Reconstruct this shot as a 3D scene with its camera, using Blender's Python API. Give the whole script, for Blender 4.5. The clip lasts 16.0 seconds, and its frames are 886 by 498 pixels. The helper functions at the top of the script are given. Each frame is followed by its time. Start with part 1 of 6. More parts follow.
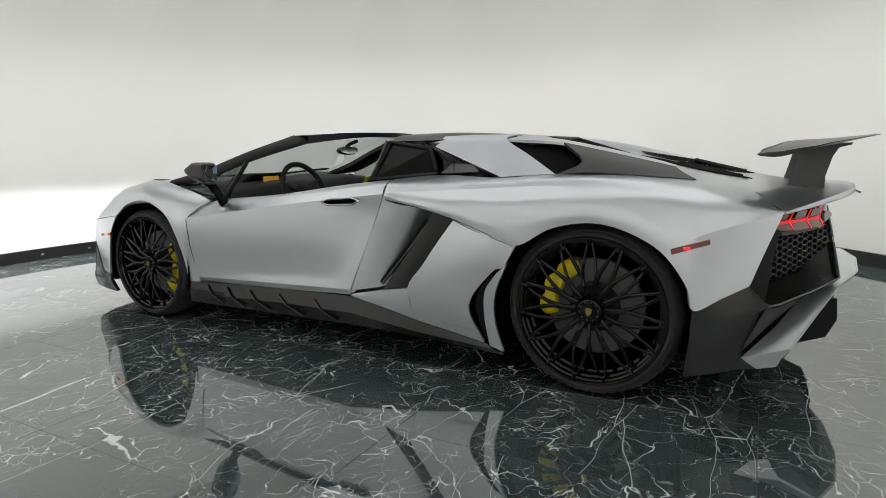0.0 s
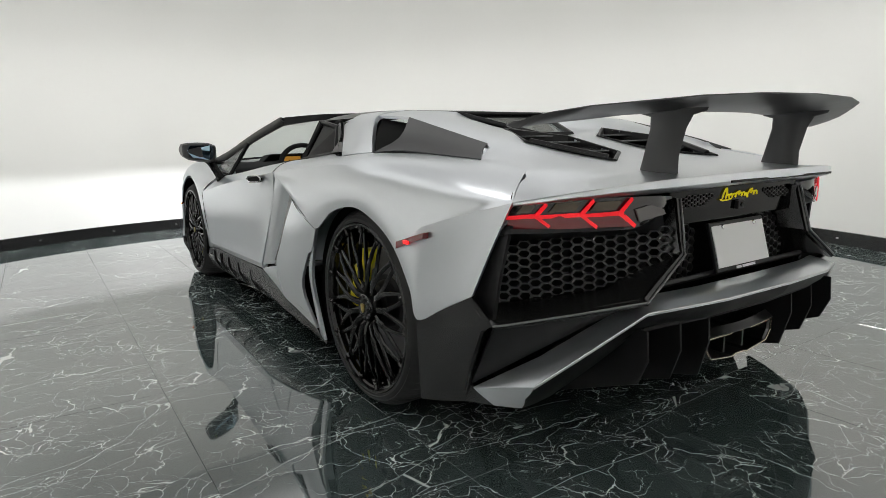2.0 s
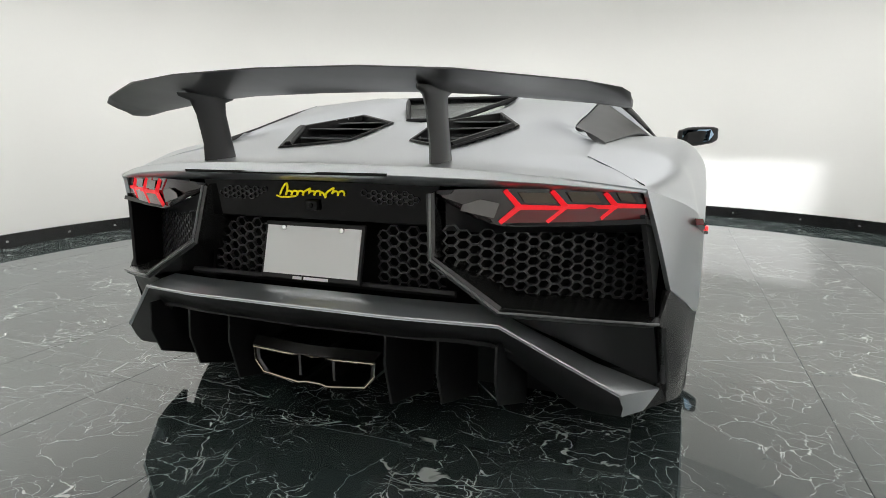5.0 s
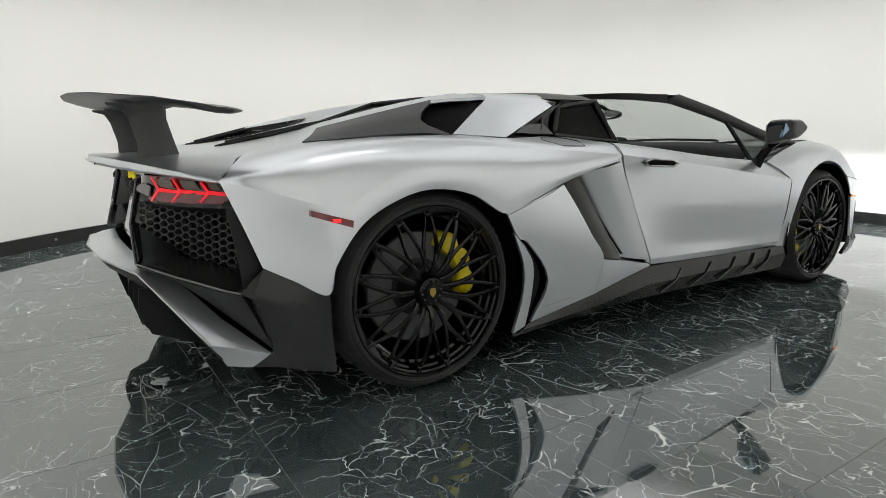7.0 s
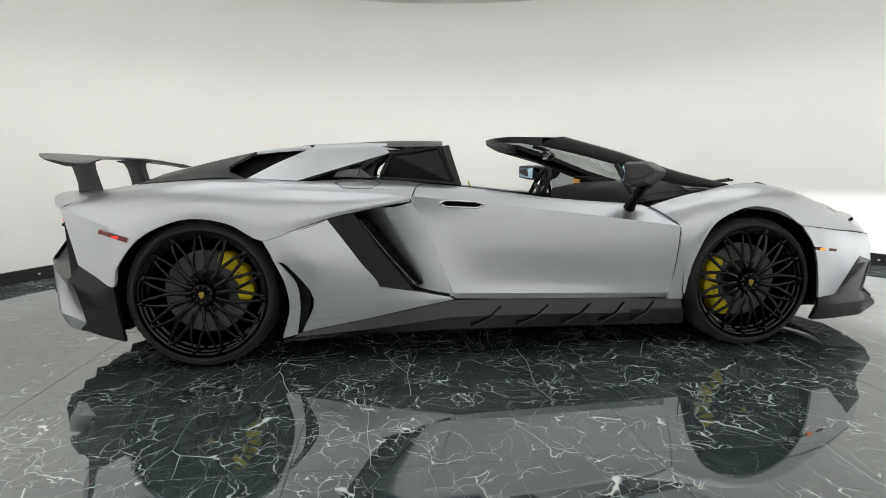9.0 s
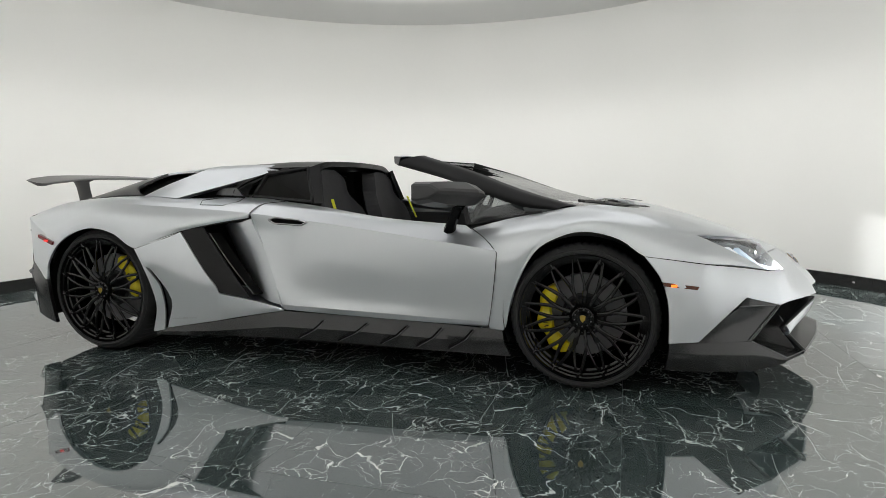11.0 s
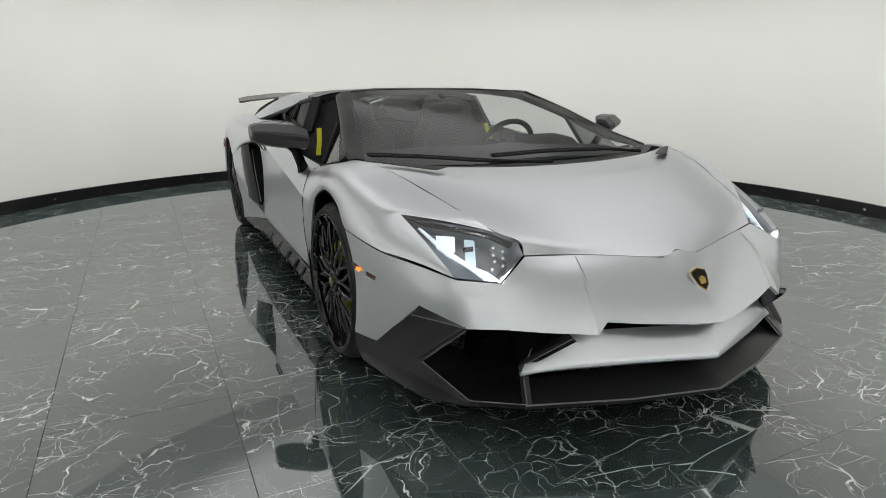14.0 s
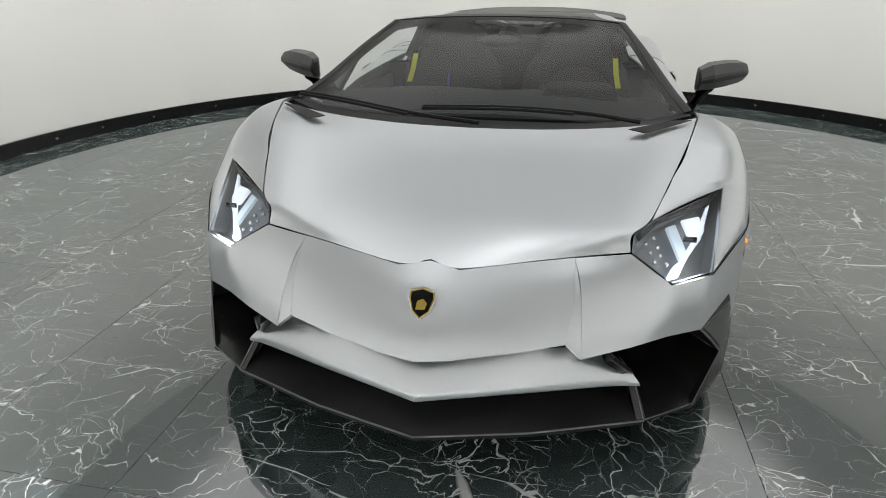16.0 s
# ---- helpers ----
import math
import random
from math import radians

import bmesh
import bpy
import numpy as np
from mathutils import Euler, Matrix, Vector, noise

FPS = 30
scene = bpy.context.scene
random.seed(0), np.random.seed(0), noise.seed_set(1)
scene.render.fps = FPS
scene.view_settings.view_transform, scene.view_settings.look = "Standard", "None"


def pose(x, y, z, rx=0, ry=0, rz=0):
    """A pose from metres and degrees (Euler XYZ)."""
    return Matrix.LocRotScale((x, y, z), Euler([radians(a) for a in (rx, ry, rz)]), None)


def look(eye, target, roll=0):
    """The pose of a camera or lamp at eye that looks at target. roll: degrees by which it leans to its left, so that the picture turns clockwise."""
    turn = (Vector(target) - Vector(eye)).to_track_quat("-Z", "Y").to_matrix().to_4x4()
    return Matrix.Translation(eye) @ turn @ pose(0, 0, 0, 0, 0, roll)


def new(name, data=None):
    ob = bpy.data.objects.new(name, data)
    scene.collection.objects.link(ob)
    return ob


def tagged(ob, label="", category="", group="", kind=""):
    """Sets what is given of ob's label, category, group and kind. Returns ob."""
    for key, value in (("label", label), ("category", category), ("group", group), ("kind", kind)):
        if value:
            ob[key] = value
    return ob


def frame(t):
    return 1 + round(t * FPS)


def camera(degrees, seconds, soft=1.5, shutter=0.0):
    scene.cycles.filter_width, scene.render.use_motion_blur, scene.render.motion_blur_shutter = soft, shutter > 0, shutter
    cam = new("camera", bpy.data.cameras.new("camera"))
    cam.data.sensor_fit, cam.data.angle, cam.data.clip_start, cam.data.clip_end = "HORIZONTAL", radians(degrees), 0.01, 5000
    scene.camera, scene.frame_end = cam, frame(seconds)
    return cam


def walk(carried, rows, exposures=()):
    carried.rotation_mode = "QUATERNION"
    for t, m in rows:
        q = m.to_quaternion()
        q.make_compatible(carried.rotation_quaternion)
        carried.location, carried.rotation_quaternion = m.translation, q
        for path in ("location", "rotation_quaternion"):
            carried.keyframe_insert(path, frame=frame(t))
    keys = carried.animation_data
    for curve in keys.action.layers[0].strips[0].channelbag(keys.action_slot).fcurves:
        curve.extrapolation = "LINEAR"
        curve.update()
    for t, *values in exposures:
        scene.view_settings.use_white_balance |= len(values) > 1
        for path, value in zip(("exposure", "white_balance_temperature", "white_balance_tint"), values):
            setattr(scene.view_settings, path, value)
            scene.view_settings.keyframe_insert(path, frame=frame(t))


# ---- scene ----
cam = camera(73.2, 16.0, soft=0.6)
PATH = [
    (0, (-3.252, -0.58, 1.0), (-1.515, 0.354, 0.67), -0.8),
    (0.5, (-2.952, -0.988, 0.979), (-1.337, 0.139, 0.633), -1.2),
    (1, (-2.609, -1.335, 0.929), (-1.148, -0.008, 0.604), -1.1),
    (1.5, (-2.247, -1.614, 0.914), (-0.942, -0.136, 0.577), -1.0),
    (2, (-1.865, -1.841, 0.925), (-0.762, -0.211, 0.571), -1.1),
    (2.5, (-1.449, -2.024, 0.925), (-0.58, -0.261, 0.559), -1.2),
    (3, (-0.98, -2.202, 0.931), (-0.413, -0.319, 0.566), -1.4),
    (3.5, (-0.477, -2.301, 0.921), (-0.247, -0.346, 0.571), -1.4),
    (4, (-0.008, -2.335, 0.887), (-0.125, -0.367, 0.553), -1.0),
    (4.5, (0.439, -2.274, 0.89), (0.006, -0.353, 0.54), -0.8),
    (4.7, (0.619, -2.232, 0.889), (0.08, -0.339, 0.531), -0.4),
    (5.75, (1.585, -1.82, 0.884), (0.44, -0.235, 0.488), -0.3),
    (6.8, (2.494, -1.184, 0.883), (0.9, -0.043, 0.485), -0.4),
    (7, (2.656, -1.056, 0.892), (1.01, 0.014, 0.513), -0.5),
    (7.5, (3.05, -0.641, 0.939), (1.302, 0.259, 0.576), -0.3),
    (8, (3.403, -0.188, 0.945), (1.561, 0.516, 0.616), -0.4),
    (8.5, (3.631, 0.309, 0.932), (1.704, 0.751, 0.636), -0.5),
    (8.7, (3.702, 0.533, 0.926), (1.751, 0.871, 0.643), -0.6),
    (9.75, (3.835, 1.66, 0.917), (1.846, 1.492, 0.70), -0.6),
    (10.8, (3.683, 2.708, 0.916), (1.765, 2.175, 0.726), -0.6),
    (11, (3.62, 2.874, 0.919), (1.718, 2.29, 0.715), -0.6),
    (11.5, (3.39, 3.343, 0.936), (1.552, 2.595, 0.687), -0.8),
    (12, (3.116, 3.759, 0.925), (1.389, 2.79, 0.647), -0.6),
    (12.5, (2.8, 4.171, 0.906), (1.248, 2.949, 0.596), -0.5),
    (13, (2.411, 4.521, 0.923), (1.071, 3.078, 0.575), -0.4),
    (13.5, (2.005, 4.82, 1.009), (0.916, 3.204, 0.561), -0.0),
    (14, (1.59, 5.038, 1.144), (0.733, 3.313, 0.603), 0.2),
    (14.5, (1.111, 5.145, 1.208), (0.491, 3.357, 0.558), 0.0),
    (15, (0.634, 5.165, 1.261), (0.272, 3.347, 0.51), 0.0),
    (15.5, (0.142, 5.14, 1.27), (0.128, 3.311, 0.462), 0.1),
    (16, (-0.318, 5.065, 1.296), (0.035, 3.281, 0.465), 0.1),
]
walk(cam, [(t, look(eye, target, roll)) for t, eye, target, roll in PATH], exposures=[(0, -0.02), (2, 0.02), (4, 0.13), (7, 0.09), (8.5, 0.07), (11, 0.07), (12.5, 0.02), (13.5, -0.05), (15, -0.07), (16, -0.04)])

# ---------------------------------------------------------------- world and light
world = bpy.data.worlds.new("studio_world")
scene.world = world
world.use_nodes = True
world.node_tree.nodes["Background"].inputs[0].default_value = (0.8, 0.82, 0.85, 1)
world.node_tree.nodes["Background"].inputs[1].default_value = 0.02

ROOM_X, ROOM_Y, ROOM_R, ROOM_H = -0.14, 1.49, 4.05, 3.035


def spot_lamp(name, eye, target, power, degrees, blend, soft, color):
    lamp = bpy.data.lights.new(name, "SPOT")
    lamp.energy, lamp.spot_size, lamp.spot_blend, lamp.shadow_soft_size, lamp.color = power, radians(degrees), blend, soft, color
    ob = new(name, lamp)
    ob.matrix_world = look(eye, target)
    return ob


# added unseen spots without fixtures: two rings under the ceiling that light the round wall alone, one its foot and one
# its upper part
WALL_SPOTS = 22
for aim, power, degrees in ((0.45, 69, 66), (2.15, 28, 84)):
    for k in range(WALL_SPOTS):
        a = (k + 0.5) * math.tau / WALL_SPOTS
        ca, sa = math.cos(a), math.sin(a)
        spot_lamp("added_wall_spot", (ROOM_X + 1.5 * ca, ROOM_Y + 1.5 * sa, ROOM_H - 0.10), (ROOM_X + ROOM_R * ca, ROOM_Y + ROOM_R * sa, aim), power, degrees, 0.8, 0.2, (1.0, 0.99, 0.97))

# dipped headlamp beams
for x in (-0.70, 0.70):
    spot_lamp("headlamp_beam", (x, 3.42, 0.618), (x * 1.1, 5.4, 0.60), 75, 104, 0.3, 0.0004, (0.97, 0.98, 1.0))


# ---------------------------------------------------------------- materials
def material(name, color=(0.5, 0.5, 0.5), rough=0.5, metal=0.0, coat=0.0, spec=0.5):
    m = bpy.data.materials.new(name)
    m.use_nodes = True
    b = m.node_tree.nodes["Principled BSDF"]
    b.inputs["Base Color"].default_value = (*color, 1)
    b.inputs["Roughness"].default_value = rough
    b.inputs["Metallic"].default_value = metal
    b.inputs["Coat Weight"].default_value = coat
    b.inputs["Coat Roughness"].default_value = 0.08
    b.inputs["Specular IOR Level"].default_value = spec
    return m


def node(m, kind, **inputs):
    n = m.node_tree.nodes.new(kind)
    for key, value in inputs.items():
        n.inputs[key.replace("_", " ")].default_value = value
    return n


def wire(m, a, out, b, into):
    m.node_tree.links.new(a.outputs[out], b.inputs[into])


def shader(m):
    return m.node_tree.nodes["Principled BSDF"]


def ramp(m, stops):
    n = m.node_tree.nodes.new("ShaderNodeValToRGB")
    e = n.color_ramp.elements
    while len(e) < len(stops):
        e.new(0.5)
    for k, (p, c) in zip(e, stops):
        k.position, k.color = p, (*c, 1)
    return n


def noise_rough(m, scale, low, high, detail=4.0, bump=0.0, bump_scale=None):
    """Roughness that wanders between low and high, and an optional fine relief."""
    tc = m.node_tree.nodes.new("ShaderNodeTexCoord")
    n = node(m, "ShaderNodeTexNoise", Scale=scale, Detail=detail)
    wire(m, tc, "Object", n, "Vector")
    r = node(m, "ShaderNodeMapRange", To_Min=low, To_Max=high)
    wire(m, n, 0, r, 0)
    wire(m, r, 0, shader(m), "Roughness")
    if bump:
        f = node(m, "ShaderNodeTexNoise", Scale=bump_scale or scale * 8, Detail=3.0)
        wire(m, tc, "Object", f, "Vector")
        b = node(m, "ShaderNodeBump", Strength=bump, Distance=0.002)
        wire(m, f, 0, b, "Height")
        wire(m, b, 0, shader(m), "Normal")
    return m


silver = noise_rough(material("satin_silver_paint", (0.84, 0.865, 0.90), 0.34, 0.93, 0.0), 1.5, 0.29, 0.32)
# fine metal flake and a faint cloudiness in the paint
flake_tc = silver.node_tree.nodes.new("ShaderNodeTexCoord")
flake = node(silver, "ShaderNodeTexNoise", Scale=420.0, Detail=2.0)
wire(silver, flake_tc, "Object", flake, "Vector")
flake_ramp = ramp(silver, [(0.30, (0.69, 0.713, 0.744)), (0.70, (0.75, 0.774, 0.807))])
wire(silver, flake, 0, flake_ramp, 0)
wire(silver, flake_ramp, 0, shader(silver), "Base Color")
carbon = noise_rough(material("satin_carbon_grey", (0.009, 0.009, 0.0092), 0.32, 0.03, 0.0, 0.28), 6, 0.27, 0.36)
carbon_sheen = noise_rough(material("satin_carbon_sheen", (0.072, 0.072, 0.0735), 0.25, 0.85), 5, 0.21, 0.28)
black_gloss = material("gloss_black", (0.004, 0.004, 0.0045), 0.05, 0.0, 0.0, 0.17)
black_satin = noise_rough(material("satin_black_plastic", (0.011, 0.011, 0.012), 0.4, 0.0, 0.0, 0.3), 12, 0.35, 0.5)
# near-black: the deep shade of gaps and recesses is in this colour
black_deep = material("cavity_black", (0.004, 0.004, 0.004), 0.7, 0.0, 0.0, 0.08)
rubber = noise_rough(material("tyre_rubber", (0.038, 0.038, 0.039), 0.6, 0.0, 0.0, 0.25), 9, 0.5, 0.68, bump=0.15, bump_scale=260)
yellow_paint = material("caliper_yellow", (0.90, 0.74, 0.01), 0.3, 0.0, 0.5)
disc_metal = noise_rough(material("carbon_ceramic_disc", (0.13, 0.13, 0.135), 0.4, 0.3), 40, 0.35, 0.55)
chrome = material("bright_metal", (0.75, 0.75, 0.76), 0.15, 1.0)
steel_dark = material("dark_steel", (0.15, 0.15, 0.155), 0.3, 1.0)
alcantara = noise_rough(material("black_suede", (0.018, 0.018, 0.020), 0.9), 30, 0.8, 0.95)
seat_suede = noise_rough(material("grey_black_suede", (0.035, 0.035, 0.038), 0.85), 30, 0.75, 0.9)
white_plate = material("blank_white_plate", (0.85, 0.85, 0.85), 0.4)


def emitter(name, color, strength):
    m = material(name, color, 0.4)
    shader(m).inputs["Emission Color"].default_value = (*color, 1)
    shader(m).inputs["Emission Strength"].default_value = strength
    return m


red_led = emitter("tail_led_red", (1.0, 0.010, 0.022), 0.34)
red_marker = emitter("marker_red", (1.0, 0.02, 0.02), 1.2)
amber_marker = emitter("marker_amber", (1.0, 0.22, 0.02), 1.6)
drl_white = emitter("daytime_lamp_white", (0.80, 0.90, 1.0), 0.72)
red_lens = material("dark_red_lens", (0.16, 0.006, 0.01), 0.08, 0.0, 0.8)
smoke_lens = material("smoked_lens", (0.012, 0.006, 0.007), 0.06, 0.0, 0.8)
# the emblem is no lamp; a little added glow brightens its yellow
yellow_glow = emitter("yellow_script_added_glow", (0.90, 0.72, 0.01), 0.25)

wall_paint = noise_rough(material("white_cyclorama_paint", (0.85, 0.847, 0.822), 0.55), 1.2, 0.5, 0.62, bump=0.02, bump_scale=60)
ceiling_paint = noise_rough(material("ceiling_with_added_glow", (0.66, 0.66, 0.645), 0.7), 2, 0.6, 0.8, bump=0.02, bump_scale=60)
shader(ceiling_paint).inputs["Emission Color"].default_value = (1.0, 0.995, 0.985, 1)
# glow added to the ceiling in a soft broad ring, dimmer middle and rim
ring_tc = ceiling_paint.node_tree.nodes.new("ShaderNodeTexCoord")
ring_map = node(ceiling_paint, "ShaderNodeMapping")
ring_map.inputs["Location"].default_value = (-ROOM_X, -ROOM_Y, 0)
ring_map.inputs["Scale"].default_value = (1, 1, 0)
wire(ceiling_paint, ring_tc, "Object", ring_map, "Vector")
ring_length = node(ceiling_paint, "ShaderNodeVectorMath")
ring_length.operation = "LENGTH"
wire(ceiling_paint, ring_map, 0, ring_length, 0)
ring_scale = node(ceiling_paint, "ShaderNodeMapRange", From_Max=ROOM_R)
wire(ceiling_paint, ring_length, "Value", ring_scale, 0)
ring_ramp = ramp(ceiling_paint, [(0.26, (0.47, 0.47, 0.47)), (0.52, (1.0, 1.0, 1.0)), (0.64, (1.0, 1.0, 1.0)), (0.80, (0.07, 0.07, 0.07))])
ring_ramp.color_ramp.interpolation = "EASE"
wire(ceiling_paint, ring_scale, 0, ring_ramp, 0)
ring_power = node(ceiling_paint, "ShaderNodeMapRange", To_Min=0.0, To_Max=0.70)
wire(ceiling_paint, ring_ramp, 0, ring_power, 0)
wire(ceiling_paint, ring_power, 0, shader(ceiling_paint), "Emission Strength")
skirt_black = noise_rough(material("black_skirting", (0.008, 0.008, 0.008), 0.2), 5, 0.12, 0.3)


def marble_material():
    m = material("green_black_marble", (0.03, 0.04, 0.038), 0.03)
    shader(m).inputs["IOR"].default_value = 2.75
    tc = m.node_tree.nodes.new("ShaderNodeTexCoord")
    info = m.node_tree.nodes.new("ShaderNodeObjectInfo")
    shift = node(m, "ShaderNodeVectorMath")
    shift.operation = "MULTIPLY_ADD"
    wire(m, info, "Random", shift, 0)
    shift.inputs[1].default_value = (37.0, 53.0, 0.0)
    wire(m, tc, "Object", shift, 2)

    def times(a, b, op="MULTIPLY"):
        x = node(m, "ShaderNodeMath")
        x.operation = op
        wire(m, a, 0, x, 0)
        wire(m, b, 0, x, 1)
        return x

    def warped(src, scale, amount, detail):
        n = node(m, "ShaderNodeTexNoise", Scale=scale, Detail=detail, Roughness=0.6)
        wire(m, src, 0, n, "Vector")
        x = node(m, "ShaderNodeVectorMath")
        x.operation = "MULTIPLY_ADD"
        wire(m, n, "Color", x, 0)
        x.inputs[1].default_value = (amount, amount, 0.0)
        wire(m, src, 0, x, 2)
        return x

    def cracks(src, scale, width, broken, low, high, strength):
        """Thin jagged veins along cell edges, which swell, taper and break off."""
        c = node(m, "ShaderNodeTexVoronoi", Scale=scale)
        c.feature = "DISTANCE_TO_EDGE"
        wire(m, src, 0, c, "Vector")
        n = node(m, "ShaderNodeTexNoise", Scale=broken, Detail=3.0)
        wire(m, src, 0, n, "Vector")
        r = node(m, "ShaderNodeMapRange", From_Min=low, From_Max=high, To_Min=0.0001, To_Max=width)
        wire(m, n, 0, r, 0)
        d = node(m, "ShaderNodeMath")
        d.operation = "DIVIDE"
        wire(m, c, "Distance", d, 0)
        wire(m, r, 0, d, 1)
        k = ramp(m, [(0.0, (strength, strength, strength)), (0.45, (strength, strength, strength)), (1.0, (0, 0, 0))])
        wire(m, d, 0, k, 0)
        return k

    bend = warped(warped(shift, 3.0, 0.30, 3.0), 26.0, 0.045, 3.0)
    turn = node(m, "ShaderNodeMapping")
    wire(m, bend, 0, turn, "Vector")
    turn.inputs["Rotation"].default_value = (0, 0, 0.5)
    turn.inputs["Scale"].default_value = (0.9, 4.2, 1.0)
    hair = node(m, "ShaderNodeMapping")
    wire(m, warped(shift, 2.0, 0.10, 2.0), 0, hair, "Vector")
    hair.inputs["Rotation"].default_value = (0, 0, -0.75)
    hair.inputs["Scale"].default_value = (0.55, 3.0, 1.0)
    # clusters: fine crackle gathers in patches and leaves plain stone between them
    patch = node(m, "ShaderNodeTexNoise", Scale=2.3, Detail=3.0, Roughness=0.6)
    wire(m, shift, 0, patch, "Vector")
    gather = ramp(m, [(0.38, (0, 0, 0)), (0.50, (1, 1, 1))])
    wire(m, patch, 0, gather, 0)
    a = cracks(bend, 2.3, 0.0068, 4.0, 0.47, 0.68, 0.9)
    b = times(cracks(bend, 6.5, 0.0135, 3.2, 0.46, 0.66, 1.0), gather)
    c = cracks(turn, 1.5, 0.0060, 1.3, 0.47, 0.66, 0.8)
    d = times(cracks(bend, 15.0, 0.022, 4.2, 0.47, 0.66, 0.95), gather)
    e = cracks(hair, 1.3, 0.0042, 0.9, 0.49, 0.62, 0.7)
    total = times(times(times(times(a, b, "MAXIMUM"), c, "MAXIMUM"), d, "MAXIMUM"), e, "MAXIMUM")
    cloud = node(m, "ShaderNodeTexNoise", Scale=2.2, Detail=8.0, Roughness=0.65)
    wire(m, bend, 0, cloud, "Vector")
    base = ramp(m, [(0.3, (0.040, 0.059, 0.060)), (0.55, (0.064, 0.088, 0.089)), (0.75, (0.100, 0.127, 0.127))])
    wire(m, cloud, 0, base, 0)
    mix = m.node_tree.nodes.new("ShaderNodeMix")
    mix.data_type = "RGBA"
    wire(m, total, 0, mix, "Factor")
    wire(m, base, 0, mix, 6)
    mix.inputs[7].default_value = (0.88, 0.91, 0.89, 1)
    wire(m, mix, 2, shader(m), "Base Color")
    return m


marble = marble_material()
grout = material("dark_tile_joint", (0.03, 0.036, 0.037), 0.35)


# ---------------------------------------------------------------- building tools
def spline(points, n):
    """n points along a smooth curve through the given ones."""
    p = [Vector(q) for q in points]
    if len(p) == 2:
        return [p[0].lerp(p[1], i / (n - 1)) for i in range(n)]
    ext = [p[0] * 2 - p[1]] + p + [p[-1] * 2 - p[-2]]
    out = []
    for i in range(n):
        s = i / (n - 1) * (len(p) - 1)
        k = min(int(s), len(p) - 2)
        a, b, c, d = ext[k : k + 4]
        u = s - k
        out.append(0.5 * ((2 * b) + (c - a) * u + (2 * a - 5 * b + 4 * c - d) * u * u + (3 * b - a - 3 * c + d) * u**3))
    return out


def straight(points, n):
    """n points evenly by index along a polyline."""
    p = [Vector(q) for q in points]
    out = []
    for i in range(n):
        s = i / (n - 1) * (len(p) - 1)
        k = min(int(s), len(p) - 2)
        out.append(p[k].lerp(p[k + 1], s - k))
    return out


def skin(bm, rows, close=False):
    """A sheet of quads over rows of equal length."""
    grid = [[bm.verts.new(p) for p in row] for row in rows]
    for a, b in zip(grid, grid[1:]):
        m = len(a)
        for i in range(m if close else m - 1):
            j = (i + 1) % m
            bm.faces.new((a[i], a[j], b[j], b[i]))
    return grid


def flip_x(p):
    return Vector((-p[0], p[1], p[2]))


def shell(bm, thick):
    """Give a sheet a back and a rim, each with corners of its own so that edges stay crisp."""
    bm.normal_update()
    front = list(bm.faces)
    border = [e for e in bm.edges if len(e.link_faces) == 1]
    back = {v: bm.verts.new(v.co - v.normal * thick) for v in list(bm.verts) if v.link_faces}
    for f in front:
        bm.faces.new([back[v] for v in reversed(f.verts)])
    for e in border:
        loop = e.link_loops[0]
        a, b = loop.vert, loop.link_loop_next.vert
        bm.faces.new([bm.verts.new(q) for q in (b.co, a.co, back[a].co, back[b].co)])


def part(name, bm, mat, parent=None, label="", smooth=True, thick=0.0, bevel=0.0, matrix=None, sharp=35):
    mesh = bpy.data.meshes.new(name)
    if thick:
        shell(bm, thick)
    bm.normal_update()
    bm.to_mesh(mesh)
    bm.free()
    mesh.materials.append(mat)
    if smooth:
        mesh.polygons.foreach_set("use_smooth", [True] * len(mesh.polygons))
        mesh.set_sharp_from_angle(angle=radians(sharp))
    ob = new(name, mesh)
    if parent:
        ob.parent = parent
    if matrix is not None:
        ob.matrix_basis = matrix
    if bevel:
        m = ob.modifiers.new("worn_edge", "BEVEL")
        m.width, m.segments, m.limit_method, m.angle_limit = bevel, 2, "ANGLE", radians(40)
    return tagged(ob, label=label)


def outward(bm, out):
    """Turn a sheet so that its faces look along out."""
    bm.normal_update()
    total = Vector()
    for f in bm.faces:
        total += f.normal * f.calc_area()
    if total.dot(Vector(out)) < 0:
        bmesh.ops.reverse_faces(bm, faces=bm.faces)


